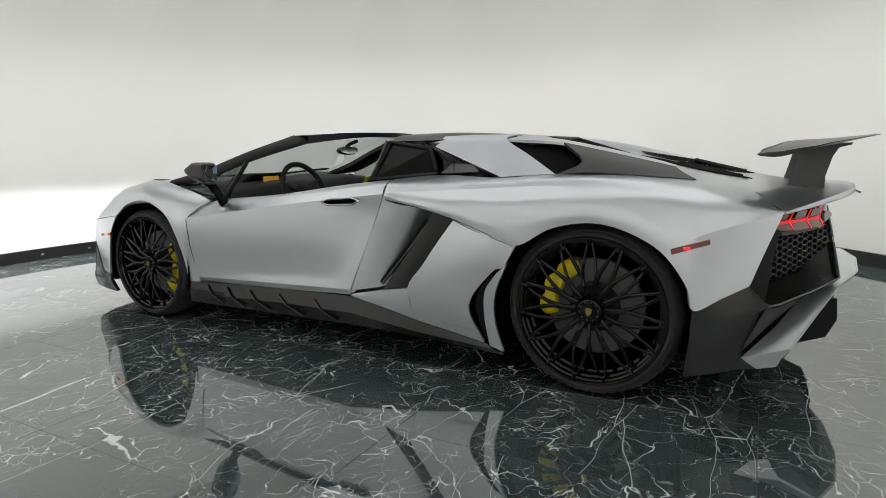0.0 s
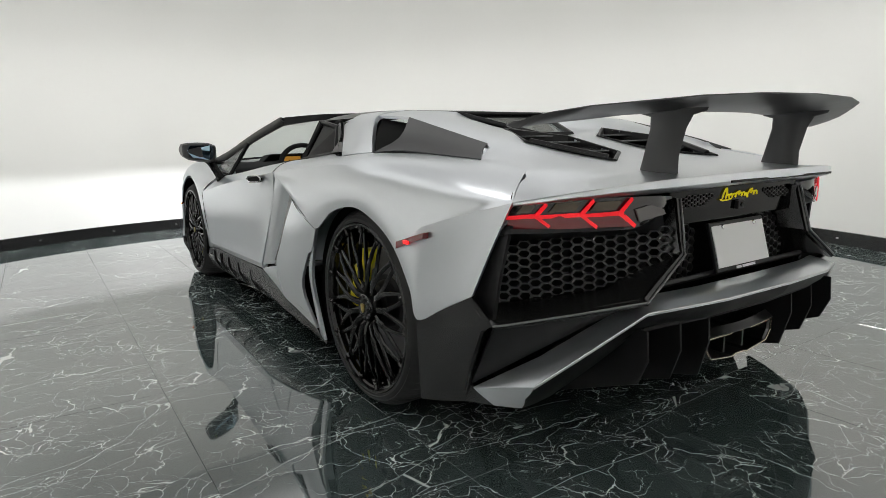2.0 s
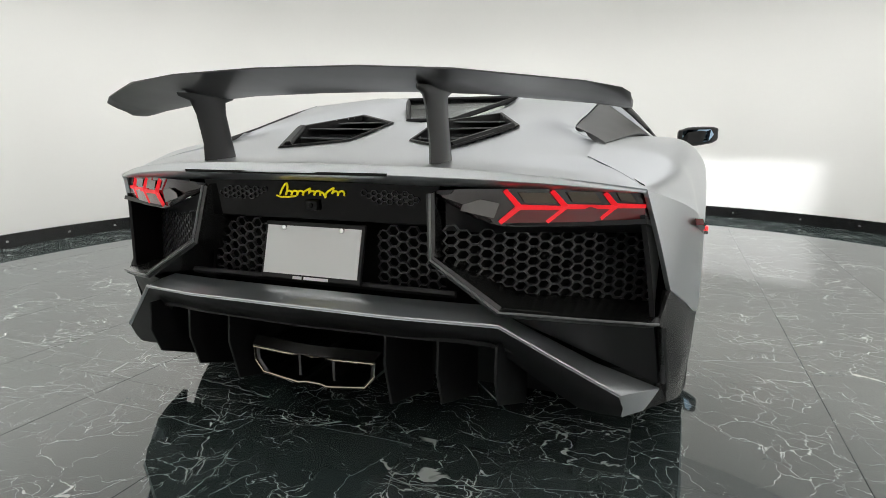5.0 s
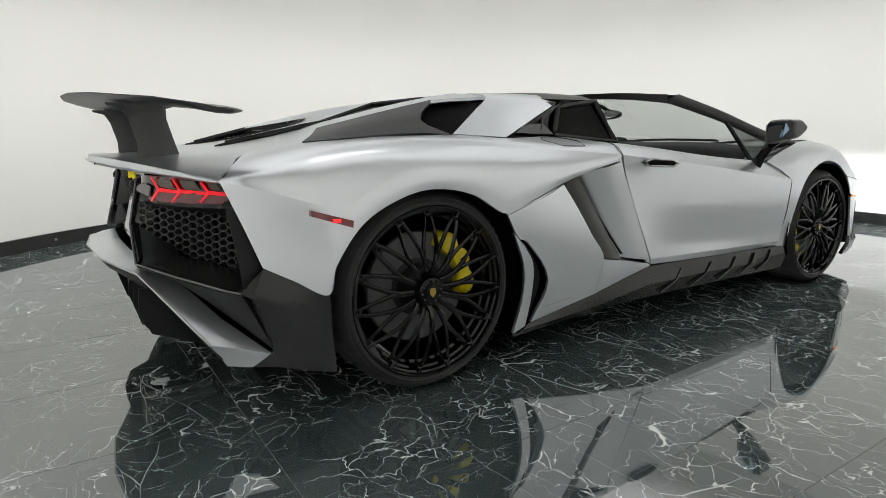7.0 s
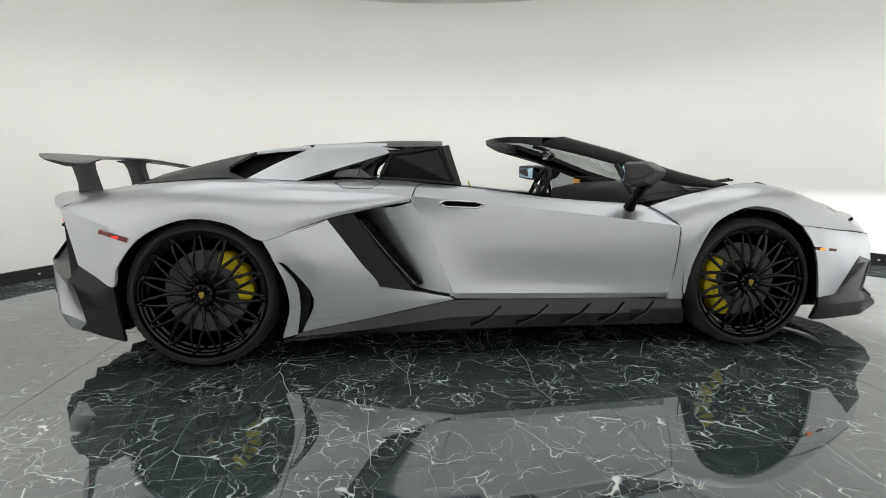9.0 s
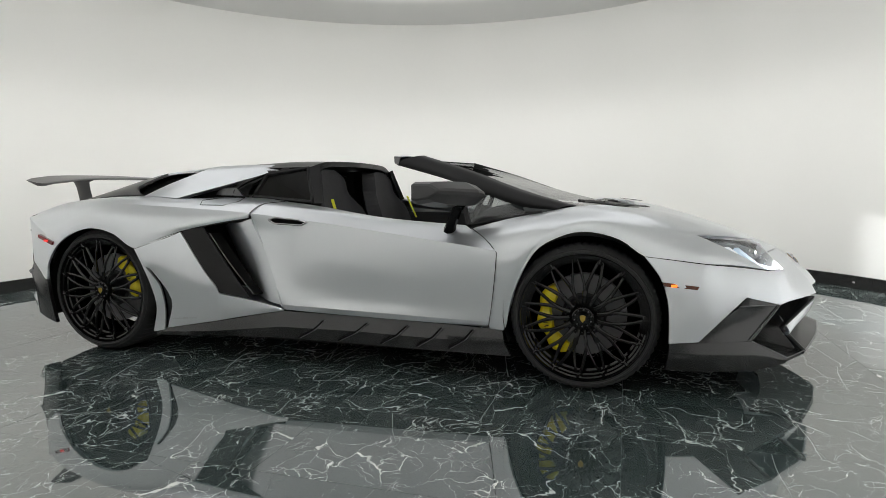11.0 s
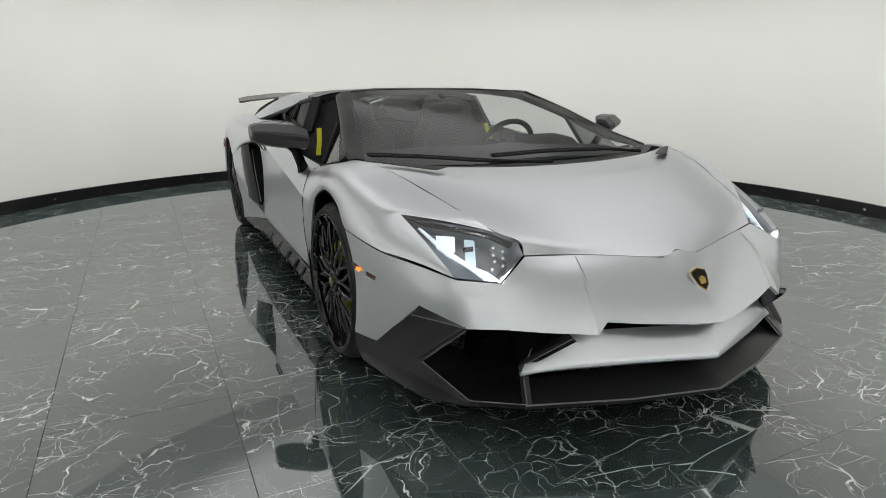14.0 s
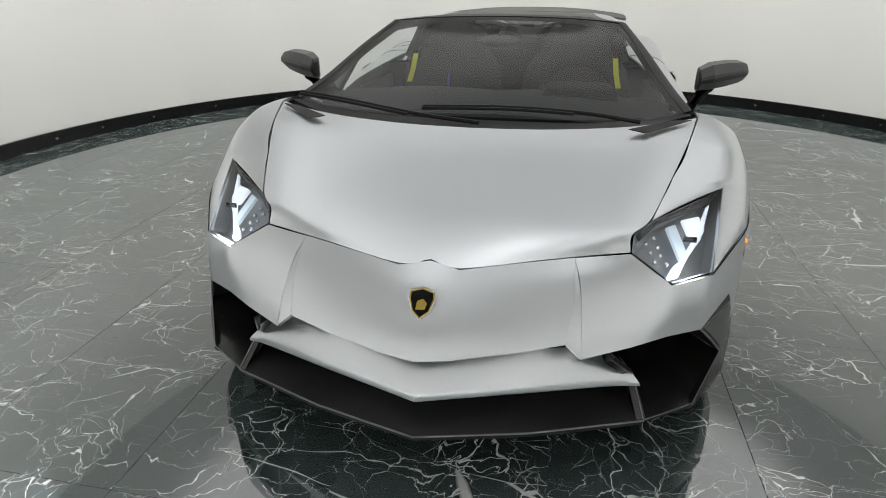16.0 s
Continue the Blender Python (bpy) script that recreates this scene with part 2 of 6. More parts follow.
def panel(name, sections, mat, parent, side=1, nu=5, nv=4, out=(1, 0, 0.3), thick=0.012, label="", linear_u=False, linear_v=False, both=False, sharp=35, creases=()):
    """A smooth sheet through cross sections; side -1 mirrors it, both joins the two halves; creases name the points of the sections (of each section, where they are tuples) at which the curve folds."""
    fu, fv = (straight if linear_u else spline), (straight if linear_v else spline)
    n_u = (len(sections) - 1) * nu + 1
    n_v = (len(sections[0]) - 1) * nv + 1
    secs = []
    for k, s in enumerate(sections):
        folds = creases[k] if creases and isinstance(creases[0], tuple) else creases
        stops = [0, *folds, len(s) - 1]
        curve = fv(s[: stops[1] + 1], stops[1] * nv + 1)
        for i, j in zip(stops[1:], stops[2:]):
            curve += fv(s[i : j + 1], (j - i) * nv + 1)[1:]
        secs.append(curve)
    cols = [fu([s[j] for s in secs], n_u) for j in range(n_v)]
    rows = [[cols[j][i] for j in range(n_v)] for i in range(n_u)]
    bm = bmesh.new()
    o = Vector(out)
    if side > 0 or both:
        skin(bm, rows)
        outward(bm, o)
    if side < 0 or both:
        b2 = bmesh.new()
        skin(b2, [[flip_x(p) for p in r] for r in rows])
        outward(b2, flip_x(o))
        if both:
            tmp = bpy.data.meshes.new("half")
            b2.to_mesh(tmp)
            bm.from_mesh(tmp)
            bpy.data.meshes.remove(tmp)
        else:
            bm.free()
            bm = b2.copy()
        b2.free()
        if both:
            bmesh.ops.remove_doubles(bm, verts=bm.verts, dist=0.0005)
    return part(name, bm, mat, parent, label, thick=thick, sharp=sharp)


def prism(bm, outline, depth):
    """A solid plate: an outline pushed along depth."""
    a = [bm.verts.new(p) for p in outline]
    b = [bm.verts.new(Vector(p) + Vector(depth)) for p in outline]
    bm.faces.new(a)
    bm.faces.new(b[::-1])
    for i in range(len(a)):
        j = (i + 1) % len(a)
        bm.faces.new((a[j], a[i], b[i], b[j]))
    return bm


def plate(name, outline, depth, mat, parent, side=1, bevel=0.004, label=""):
    bm = bmesh.new()
    flip = (lambda p: Vector(p)) if side > 0 else flip_x
    prism(bm, [flip(p) for p in outline], flip(depth))
    bmesh.ops.recalc_face_normals(bm, faces=bm.faces)
    return part(name, bm, mat, parent, label, bevel=bevel, smooth=False)


def box(bm, lo, hi):
    (x0, y0, z0), (x1, y1, z1) = lo, hi
    prism(bm, [(x0, y0, z0), (x1, y0, z0), (x1, y1, z0), (x0, y1, z0)], (0, 0, z1 - z0))
    return bm


def tube(bm, points, radius, sides=8, closed=False, squash=1.0):
    """A round bar along a line of points; radius may be a list."""
    p = [Vector(q) for q in points]
    rings = []
    up = Vector((0, 0, 1))
    for i, q in enumerate(p):
        if closed:
            t = p[(i + 1) % len(p)] - p[i - 1]
        else:
            t = p[min(i + 1, len(p) - 1)] - p[max(i - 1, 0)]
        t.normalize()
        ref = up if abs(t.dot(up)) < 0.95 else Vector((1, 0, 0))
        a = t.cross(ref).normalized()
        b = a.cross(t)
        r = radius[i] if isinstance(radius, (list, tuple)) else radius
        rings.append([q + (a * math.cos(k * math.tau / sides) + b * math.sin(k * math.tau / sides) * squash) * r for k in range(sides)])
    if closed:
        rings.append(rings[0])
    g = skin(bm, rings, close=True)
    if closed:
        bmesh.ops.remove_doubles(bm, verts=bm.verts, dist=0.00001)
    else:
        bm.faces.new(g[0][::-1])
        bm.faces.new(g[-1])
    bmesh.ops.recalc_face_normals(bm, faces=bm.faces)
    return bm


def lathe(bm, profile, steps=64, axis_x=True):
    """A turned shape round the x axis from (along, radius) pairs."""
    rows = []
    for s, r in profile:
        rows.append([Vector((s, r * math.cos(k * math.tau / steps), r * math.sin(k * math.tau / steps))) for k in range(steps)])
    skin(bm, rows, close=True)
    return bm


def empty(name, label, category, group="", matrix=None):
    ob = tagged(new(name), label, category, group)
    if matrix is not None:
        ob.matrix_basis = matrix
    return ob


# ---------------------------------------------------------------- the round studio
def ring_wall(name, r0, r1, z0, z1, mat, steps=160):
    bm = bmesh.new()
    rows = []
    for r, z in ((r0, z0), (r0, z1), (r1, z1), (r1, z0), (r0, z0)):
        rows.append([Vector((ROOM_X + r * math.cos(k * math.tau / steps), ROOM_Y + r * math.sin(k * math.tau / steps), z)) for k in range(steps)])
    skin(bm, rows, close=True)
    bmesh.ops.remove_doubles(bm, verts=bm.verts, dist=0.00001)
    bmesh.ops.recalc_face_normals(bm, faces=bm.faces)
    return tagged(part(name, bm, mat), kind="structure")


tagged(ring_wall("wall_round", ROOM_R, ROOM_R + 0.15, 0.0, ROOM_H, wall_paint), "smooth curved white studio wall", "wall")
skirting = tagged(ring_wall("baseboard", ROOM_R - 0.03, ROOM_R - 0.002, 0.0, 0.11, skirt_black), "glossy black skirting channel round the studio wall", "baseboard")
bm = bmesh.new()
box_lo, box_hi = (-0.012, -0.014, -0.008), (0.012, 0.0, 0.008)
box(bm, box_lo, box_hi)
bmesh.ops.recalc_face_normals(bm, faces=bm.faces)
clip = part("clip", bm, chrome, skirting, smooth=False, bevel=0.002)
for k in range(44):
    a = k * math.tau / 44 + 0.03 * math.sin(k * 5.1)
    ob = clip if k == 0 else bpy.data.objects.new("clip", clip.data)
    if k:
        scene.collection.objects.link(ob)
        ob.parent = skirting
    r = ROOM_R - 0.028
    ob.matrix_basis = pose(ROOM_X + r * math.cos(a), ROOM_Y + r * math.sin(a), 0.055, 0, 0, math.degrees(a) - 90)
def disc(name, r0, r1, z0, z1, mat, parent=None):
    """A flat ring, or a full disc when r0 is 0."""
    bm = bmesh.new()
    rim = [(r0, z1), (r0, z0), (r1, z0), (r1, z1)] if r0 else [(r1, z0), (r1, z1)]
    rows = [[Vector((ROOM_X + r * math.cos(k * math.tau / 128), ROOM_Y + r * math.sin(k * math.tau / 128), z)) for k in range(128)] for r, z in rim]
    g = skin(bm, rows + rows[:1] if r0 else rows, close=True)
    if not r0:
        bm.faces.new(g[0])
        bm.faces.new(g[-1])
    bmesh.ops.remove_doubles(bm, verts=bm.verts, dist=0.00001)
    bmesh.ops.recalc_face_normals(bm, faces=bm.faces)
    return part(name, bm, mat, parent)


tagged(disc("ceiling", 0.0, ROOM_R + 0.15, ROOM_H, ROOM_H + 0.12, ceiling_paint), "pale studio ceiling with an added soft ring of glow", "ceiling", kind="structure")

bm = box(bmesh.new(), (ROOM_X - 5.2, ROOM_Y - 5.2, -0.2), (ROOM_X + 5.2, ROOM_Y + 5.2, -0.004))
bmesh.ops.recalc_face_normals(bm, faces=bm.faces)
floor = tagged(part("floor", bm, grout, smooth=False), "polished green-black marble tile floor with white veins", "floor", kind="structure")
TILE_W, TILE_L, JOINT = 0.593, 1.165, 0.0014


def floor_tiles():
    bm = bmesh.new()
    w, l, e = TILE_W / 2 - JOINT / 2, TILE_L / 2 - JOINT / 2, 0.0007
    low = [(-w, -l, -0.012), (w, -l, -0.012), (w, l, -0.012), (-w, l, -0.012)]
    mid = [(x, y, -e) for x, y, _ in low]
    top = [(x * (1 - e / w), y * (1 - e / l), 0.0) for x, y, _ in low]
    g = skin(bm, [low, mid, top], close=True)
    bm.faces.new(g[-1])
    bmesh.ops.recalc_face_normals(bm, faces=bm.faces)
    first = part("tile", bm, marble, floor, smooth=False)
    placed = 0
    for i in range(-9, 10):
        for j in range(-6, 7):
            x, y = -1.55 + (i + 0.5) * TILE_W, -0.62 + (j + 0.5) * TILE_L
            near = math.hypot(max(abs(x - ROOM_X) - w, 0), max(abs(y - ROOM_Y) - l, 0))
            if near > ROOM_R - 0.02:
                continue
            ob = first if placed == 0 else bpy.data.objects.new("tile", first.data)
            if placed:
                scene.collection.objects.link(ob)
                ob.parent = floor
            ob.matrix_basis = pose(x, y, 0)
            placed += 1


# ---------------------------------------------------------------- the sports car
# Car axes: x to its right, y ahead with the rear axle at 0 and the front axle at 2.70, z up.
car = empty("sports_car", "satin silver open-top sports car with black trim and rear wing", "car")
SIDES = ((1, "right"), (-1, "left"))


def rear_quarter(side):
    s = [
        [(0.905, -0.560, 0.503), (0.873, -0.604, 0.635), (0.838, -0.651, 0.763), (0.815, -0.632, 0.777), (0.765, -0.592, 0.803), (0.68, -0.530, 0.838)],
        [(0.941, -0.475, 0.456), (0.925, -0.490, 0.59), (0.915, -0.510, 0.722), (0.878, -0.520, 0.785), (0.79, -0.48, 0.828), (0.676, -0.42, 0.857)],
        [(0.977, -0.384, 0.408), (0.962, -0.394, 0.55), (0.957, -0.405, 0.688), (0.915, -0.42, 0.797), (0.82, -0.39, 0.846), (0.673, -0.319, 0.872)],
        [(0.984, -0.355, 0.50), (0.979, -0.35, 0.58), (0.970, -0.345, 0.665), (0.928, -0.335, 0.803), (0.84, -0.30, 0.857), (0.70, -0.20, 0.878)],
        [(0.987, -0.262, 0.62), (0.986, -0.252, 0.665), (0.980, -0.242, 0.715), (0.942, -0.22, 0.822), (0.86, -0.19, 0.868), (0.735, -0.08, 0.885)],
    ]
    t = [
        [(0.990, -0.13, 0.69), (0.990, -0.12, 0.735), (0.98, -0.11, 0.785), (0.95, -0.09, 0.838), (0.885, -0.06, 0.876), (0.765, 0.06, 0.888)],
        [(0.991, 0, 0.713), (0.993, 0.01, 0.752), (0.985, 0.02, 0.798), (0.950, 0.033, 0.850), (0.90, 0.05, 0.879), (0.80, 0.195, 0.889)],
        [(0.998, 0.15, 0.685), (1.0, 0.17, 0.735), (0.990, 0.19, 0.790), (0.953, 0.213, 0.850), (0.905, 0.24, 0.872), (0.81, 0.32, 0.882)],
        [(1.004, 0.294, 0.609), (1.003, 0.31, 0.69), (0.991, 0.33, 0.772), (0.950, 0.365, 0.840), (0.905, 0.39, 0.860), (0.815, 0.437, 0.874)],
    ]
    u = [
        [(0.997, 0.43, 0.652), (0.995, 0.45, 0.71), (0.980, 0.47, 0.778), (0.943, 0.497, 0.832), (0.89, 0.53, 0.855), (0.77, 0.60, 0.876)],
        [(0.981, 0.589, 0.702), (0.981, 0.61, 0.735), (0.967, 0.62, 0.778), (0.936, 0.65, 0.823), (0.875, 0.69, 0.846), (0.71, 0.74, 0.878)],
        [(0.95, 0.78, 0.742), (0.952, 0.785, 0.758), (0.945, 0.79, 0.784), (0.926, 0.805, 0.813), (0.85, 0.85, 0.846), (0.68, 0.90, 0.872)],
        [(0.921, 0.975, 0.772), (0.922, 0.978, 0.782), (0.923, 0.98, 0.789), (0.921, 0.984, 0.798), (0.835, 1.015, 0.842), (0.685, 1.075, 0.853)],
    ]
    panel("rear_fender", s + t + u, silver, car, side, label="satin silver rear fender with a rounded shoulder", nu=9, nv=7, creases=[(2,)] * 5 + [()] * 2 + [(3,)] * 6, sharp=12)
    low = [
        [(1.004, 0.297, 0.605), (1.004, 0.348, 0.517), (1.0, 0.405, 0.485), (0.989, 0.516, 0.33), (0.96, 0.454, 0.163)],
        [(1.0, 0.44, 0.652), (1.004, 0.50, 0.555), (1.004, 0.56, 0.47), (0.994, 0.64, 0.35), (0.962, 0.62, 0.193)],
        [(0.981, 0.589, 0.699), (0.990, 0.67, 0.59), (0.993, 0.745, 0.485), (0.991, 0.824, 0.376), (0.966, 0.80, 0.225)],
    ]
    panel("quarter_panel", low, silver, car, side, nu=5, nv=4)
    strip = [
        [(0.991, 0.826, 0.375), (0.985, 0.815, 0.30), (0.966, 0.802, 0.226)],
        [(0.955, 1.02, 0.337), (0.958, 1.01, 0.30), (0.953, 1.0, 0.263)],
        [(0.943, 1.18, 0.300), (0.944, 1.18, 0.296), (0.942, 1.18, 0.292)],
    ]
    panel("rocker_panel", strip, silver, car, side, nu=6, nv=3)
    # upright fin and dark slot ahead of the rear wheel
    fin = [
        [(1.0, 0.33, 0.535), (0.995, 0.385, 0.41), (0.975, 0.40, 0.28), (0.966, 0.362, 0.137)],
        [(0.998, 0.385, 0.48), (0.985, 0.44, 0.40), (0.968, 0.45, 0.28), (0.955, 0.43, 0.15)],
    ]
    panel("wheel_arch_fin", fin, silver, car, side, nu=3, nv=4)
    slot = [[(0.985, 0.40, 0.475), (0.965, 0.44, 0.40), (0.945, 0.45, 0.28), (0.94, 0.44, 0.16)], [(0.975, 0.46, 0.41), (0.965, 0.49, 0.36), (0.955, 0.495, 0.30), (0.94, 0.46, 0.18)]]
    panel("side_slot", slot, black_satin, car, side, nu=2, nv=2)


def side_intake(side):
    blade = [
        [(0.978, 0.598, 0.699), (0.968, 0.65, 0.712), (0.945, 0.71, 0.722)],
        [(0.985, 0.70, 0.545), (0.972, 0.765, 0.548), (0.945, 0.83, 0.55)],
        [(0.988, 0.822, 0.38), (0.972, 0.905, 0.364), (0.945, 0.985, 0.347)],
    ]
    panel("intake_blade", blade, carbon, car, side, nu=4, nv=3, thick=0.03, label="dark carbon blade in the side air intake")
    duct = [
        [(0.914, 0.988, 0.768), (0.90, 0.90, 0.745), (0.86, 0.82, 0.74), (0.78, 0.74, 0.735), (0.70, 0.66, 0.72)],
        [(0.921, 1.087, 0.56), (0.905, 1.0, 0.56), (0.86, 0.91, 0.56), (0.77, 0.82, 0.56), (0.68, 0.72, 0.56)],
        [(0.946, 1.174, 0.322), (0.928, 1.09, 0.335), (0.87, 1.0, 0.35), (0.77, 0.9, 0.365), (0.68, 0.8, 0.37)],
    ]
    panel("intake_duct", duct, silver, car, side, nu=4, nv=3)
    flange = [[(0.908, 0.975, 0.80), (0.905, 1.01, 0.70), (0.913, 1.075, 0.56), (0.929, 1.135, 0.40), (0.936, 1.165, 0.31)], [(0.914, 1.02, 0.80), (0.910, 1.06, 0.70), (0.918, 1.12, 0.56), (0.932, 1.18, 0.40), (0.938, 1.21, 0.30)]]
    panel("duct_flange", flange, silver, car, side, nu=2, nv=4)
    roof = [[(0.948, 0.60, 0.70), (0.94, 0.78, 0.738), (0.912, 0.97, 0.766)], [(0.72, 0.60, 0.70), (0.72, 0.76, 0.735), (0.72, 0.93, 0.76)]]
    panel("duct_lip", roof, black_satin, car, side, nu=3, nv=3, out=(0, 0, -1))
    lower = [[(0.985, 0.83, 0.374), (0.953, 1.02, 0.335), (0.94, 1.17, 0.305)], [(0.70, 0.75, 0.372), (0.70, 0.95, 0.345), (0.72, 1.15, 0.31)]]
    panel("duct_floor", lower, silver, car, side, nu=3, nv=3, out=(0, 0, 1))


def door(side):
    s = [
        [(0.70, 1.08, 0.852), (0.835, 1.02, 0.842), (0.922, 0.99, 0.797), (0.914, 1.03, 0.70), (0.924, 1.09, 0.55), (0.941, 1.15, 0.40), (0.949, 1.178, 0.325), (0.943, 1.187, 0.299)],
        [(0.755, 1.33, 0.825), (0.86, 1.31, 0.812), (0.937, 1.31, 0.763), (0.938, 1.33, 0.69), (0.942, 1.37, 0.54), (0.942, 1.41, 0.39), (0.951, 1.44, 0.318), (0.940, 1.44, 0.289)],
        [(0.83, 1.72, 0.772), (0.885, 1.71, 0.765), (0.95, 1.72, 0.713), (0.952, 1.73, 0.645), (0.953, 1.75, 0.51), (0.945, 1.78, 0.375), (0.951, 1.80, 0.308), (0.937, 1.80, 0.279)],
        [(0.815, 2.13, 0.737), (0.88, 2.17, 0.724), (0.963, 2.311, 0.632), (0.963, 2.308, 0.57), (0.958, 2.296, 0.46), (0.949, 2.283, 0.36), (0.947, 2.270, 0.295), (0.931, 2.265, 0.267)],
    ]
    d = panel("door", s, silver, car, side, nu=10, nv=5, label="satin silver scissor door with a long crease", creases=(2, 6), sharp=12)
    # recessed door handle with a bright rim
    f = (lambda p: Vector(p)) if side > 0 else flip_x
    rim = [(0.945, 1.112, 0.764), (0.948, 1.155, 0.776), (0.953, 1.29, 0.766), (0.949, 1.335, 0.752), (0.946, 1.30, 0.738), (0.942, 1.15, 0.745)]
    bm = tube(bmesh.new(), [f(p) for p in straight(rim + rim[:1], 31)[:-1]], 0.0045, 6, closed=True)
    handle = part("handle", bm, chrome, d, "recessed handle with a thin bright rim")
    plate("handle_pocket", [(p[0] - 0.002, p[1], p[2]) for p in rim], (-0.008, 0, 0), black_deep, d, side, bevel=0)
    return d


def front_fender(side):
    s = [
        [(0.931, 2.268, 0.262), (0.957, 2.298, 0.45), (0.963, 2.315, 0.615), (0.936, 2.266, 0.672), (0.908, 2.218, 0.704), (0.886, 2.180, 0.727)],
        [(0.942, 2.345, 0.262), (0.957, 2.36, 0.45), (0.965, 2.385, 0.60), (0.945, 2.39, 0.70), (0.91, 2.37, 0.745), (0.86, 2.35, 0.772)],
        [(0.953, 2.385, 0.43), (0.955, 2.42, 0.54), (0.958, 2.47, 0.655), (0.938, 2.50, 0.735), (0.895, 2.51, 0.785), (0.831, 2.512, 0.802)],
        [(0.957, 2.48, 0.622), (0.957, 2.50, 0.665), (0.953, 2.54, 0.715), (0.93, 2.58, 0.77), (0.885, 2.60, 0.806), (0.815, 2.63, 0.825)],
        [(0.957, 2.60, 0.70), (0.956, 2.62, 0.73), (0.95, 2.64, 0.76), (0.925, 2.67, 0.79), (0.88, 2.70, 0.815), (0.802, 2.77, 0.834)],
    ]
    t = [
        [(0.957, 2.715, 0.722), (0.956, 2.73, 0.742), (0.948, 2.75, 0.768), (0.922, 2.78, 0.793), (0.875, 2.81, 0.812), (0.775, 2.88, 0.82)],
        [(0.957, 2.85, 0.69), (0.954, 2.87, 0.712), (0.944, 2.89, 0.738), (0.917, 2.92, 0.765), (0.865, 2.95, 0.788), (0.742, 3.0, 0.797)],
        [(0.962, 2.955, 0.62), (0.957, 2.965, 0.655), (0.945, 2.98, 0.69), (0.912, 3.01, 0.728), (0.855, 3.04, 0.757), (0.71, 3.11, 0.767)],
        [(0.945, 3.07, 0.606), (0.935, 3.08, 0.635), (0.915, 3.09, 0.667), (0.88, 3.11, 0.70), (0.83, 3.14, 0.72), (0.672, 3.20, 0.738)],
        [(0.91, 3.2, 0.588), (0.895, 3.195, 0.625), (0.87, 3.185, 0.66), (0.826, 3.172, 0.702), (0.75, 3.2, 0.718), (0.658, 3.243, 0.724)],
    ]
    sections = s + t
    n_v, n_u = 21, (len(sections) - 1) * 4 + 1
    secs = [spline(q, n_v) for q in sections]
    cols = [spline([q[j] for q in secs], n_u) for j in range(n_v)]
    f = (lambda p: Vector(p)) if side > 0 else flip_x
    bm = bmesh.new()
    skin(bm, [[f(cols[j][i]) for j in range(n_v)] for i in range(n_u)])
    # two tongues run on past the headlight, to its outer corner and to the hood
    for lo, hi, apex in ((0, 12, Vector((0.768, 3.466, 0.551))), (12, 20, Vector((0.596, 3.408, 0.669)))):
        edge = [cols[j][-1] for j in range(lo, hi + 1)]
        bow = 0.006
        skin(bm, [[f(p.lerp(apex, k / 6) + Vector((0, 0, bow * math.sin(k / 6 * math.pi)))) for p in edge] for k in range(7)])
    bmesh.ops.remove_doubles(bm, verts=bm.verts, dist=0.0006)
    bmesh.ops.recalc_face_normals(bm, faces=bm.faces)
    outward(bm, f((1, 0, 0.5)))
    part("front_fender", bm, silver, car, "satin silver front fender over the wheel", thick=0.012)
    flange = [[(x - 0.010, y + d, z - 0.004) for x, y, z in s[0]] for d in (-0.04, 0.03)]
    panel("fender_flange", flange, silver, car, side, nu=2, nv=4)


def hood():
    s = [
        [(0, 2.95, 0.80), (0.25, 2.94, 0.803), (0.5, 2.90, 0.812), (0.68, 2.84, 0.824), (0.796, 2.775, 0.833)],
        [(0, 3.12, 0.765), (0.22, 3.11, 0.77), (0.45, 3.08, 0.782), (0.63, 3.03, 0.797), (0.737, 3.0, 0.797)],
        [(0, 3.3, 0.715), (0.2, 3.29, 0.72), (0.4, 3.27, 0.732), (0.56, 3.23, 0.742), (0.653, 3.243, 0.724)],
        [(0, 3.46, 0.66), (0.18, 3.455, 0.665), (0.36, 3.44, 0.674), (0.5, 3.42, 0.678), (0.588, 3.412, 0.669)],
        [(0, 3.56, 0.622), (0.16, 3.56, 0.622), (0.33, 3.54, 0.632), (0.46, 3.50, 0.645), (0.537, 3.474, 0.646)],
        [(0, 3.629, 0.594), (0.085, 3.647, 0.583), (0.30, 3.590, 0.6015), (0.44, 3.544, 0.608), (0.535, 3.502, 0.6055)],
    ]
    panel("hood", s, silver, car, nu=5, nv=4, out=(0, 0.3, 1), both=True, label="broad smooth satin silver hood")


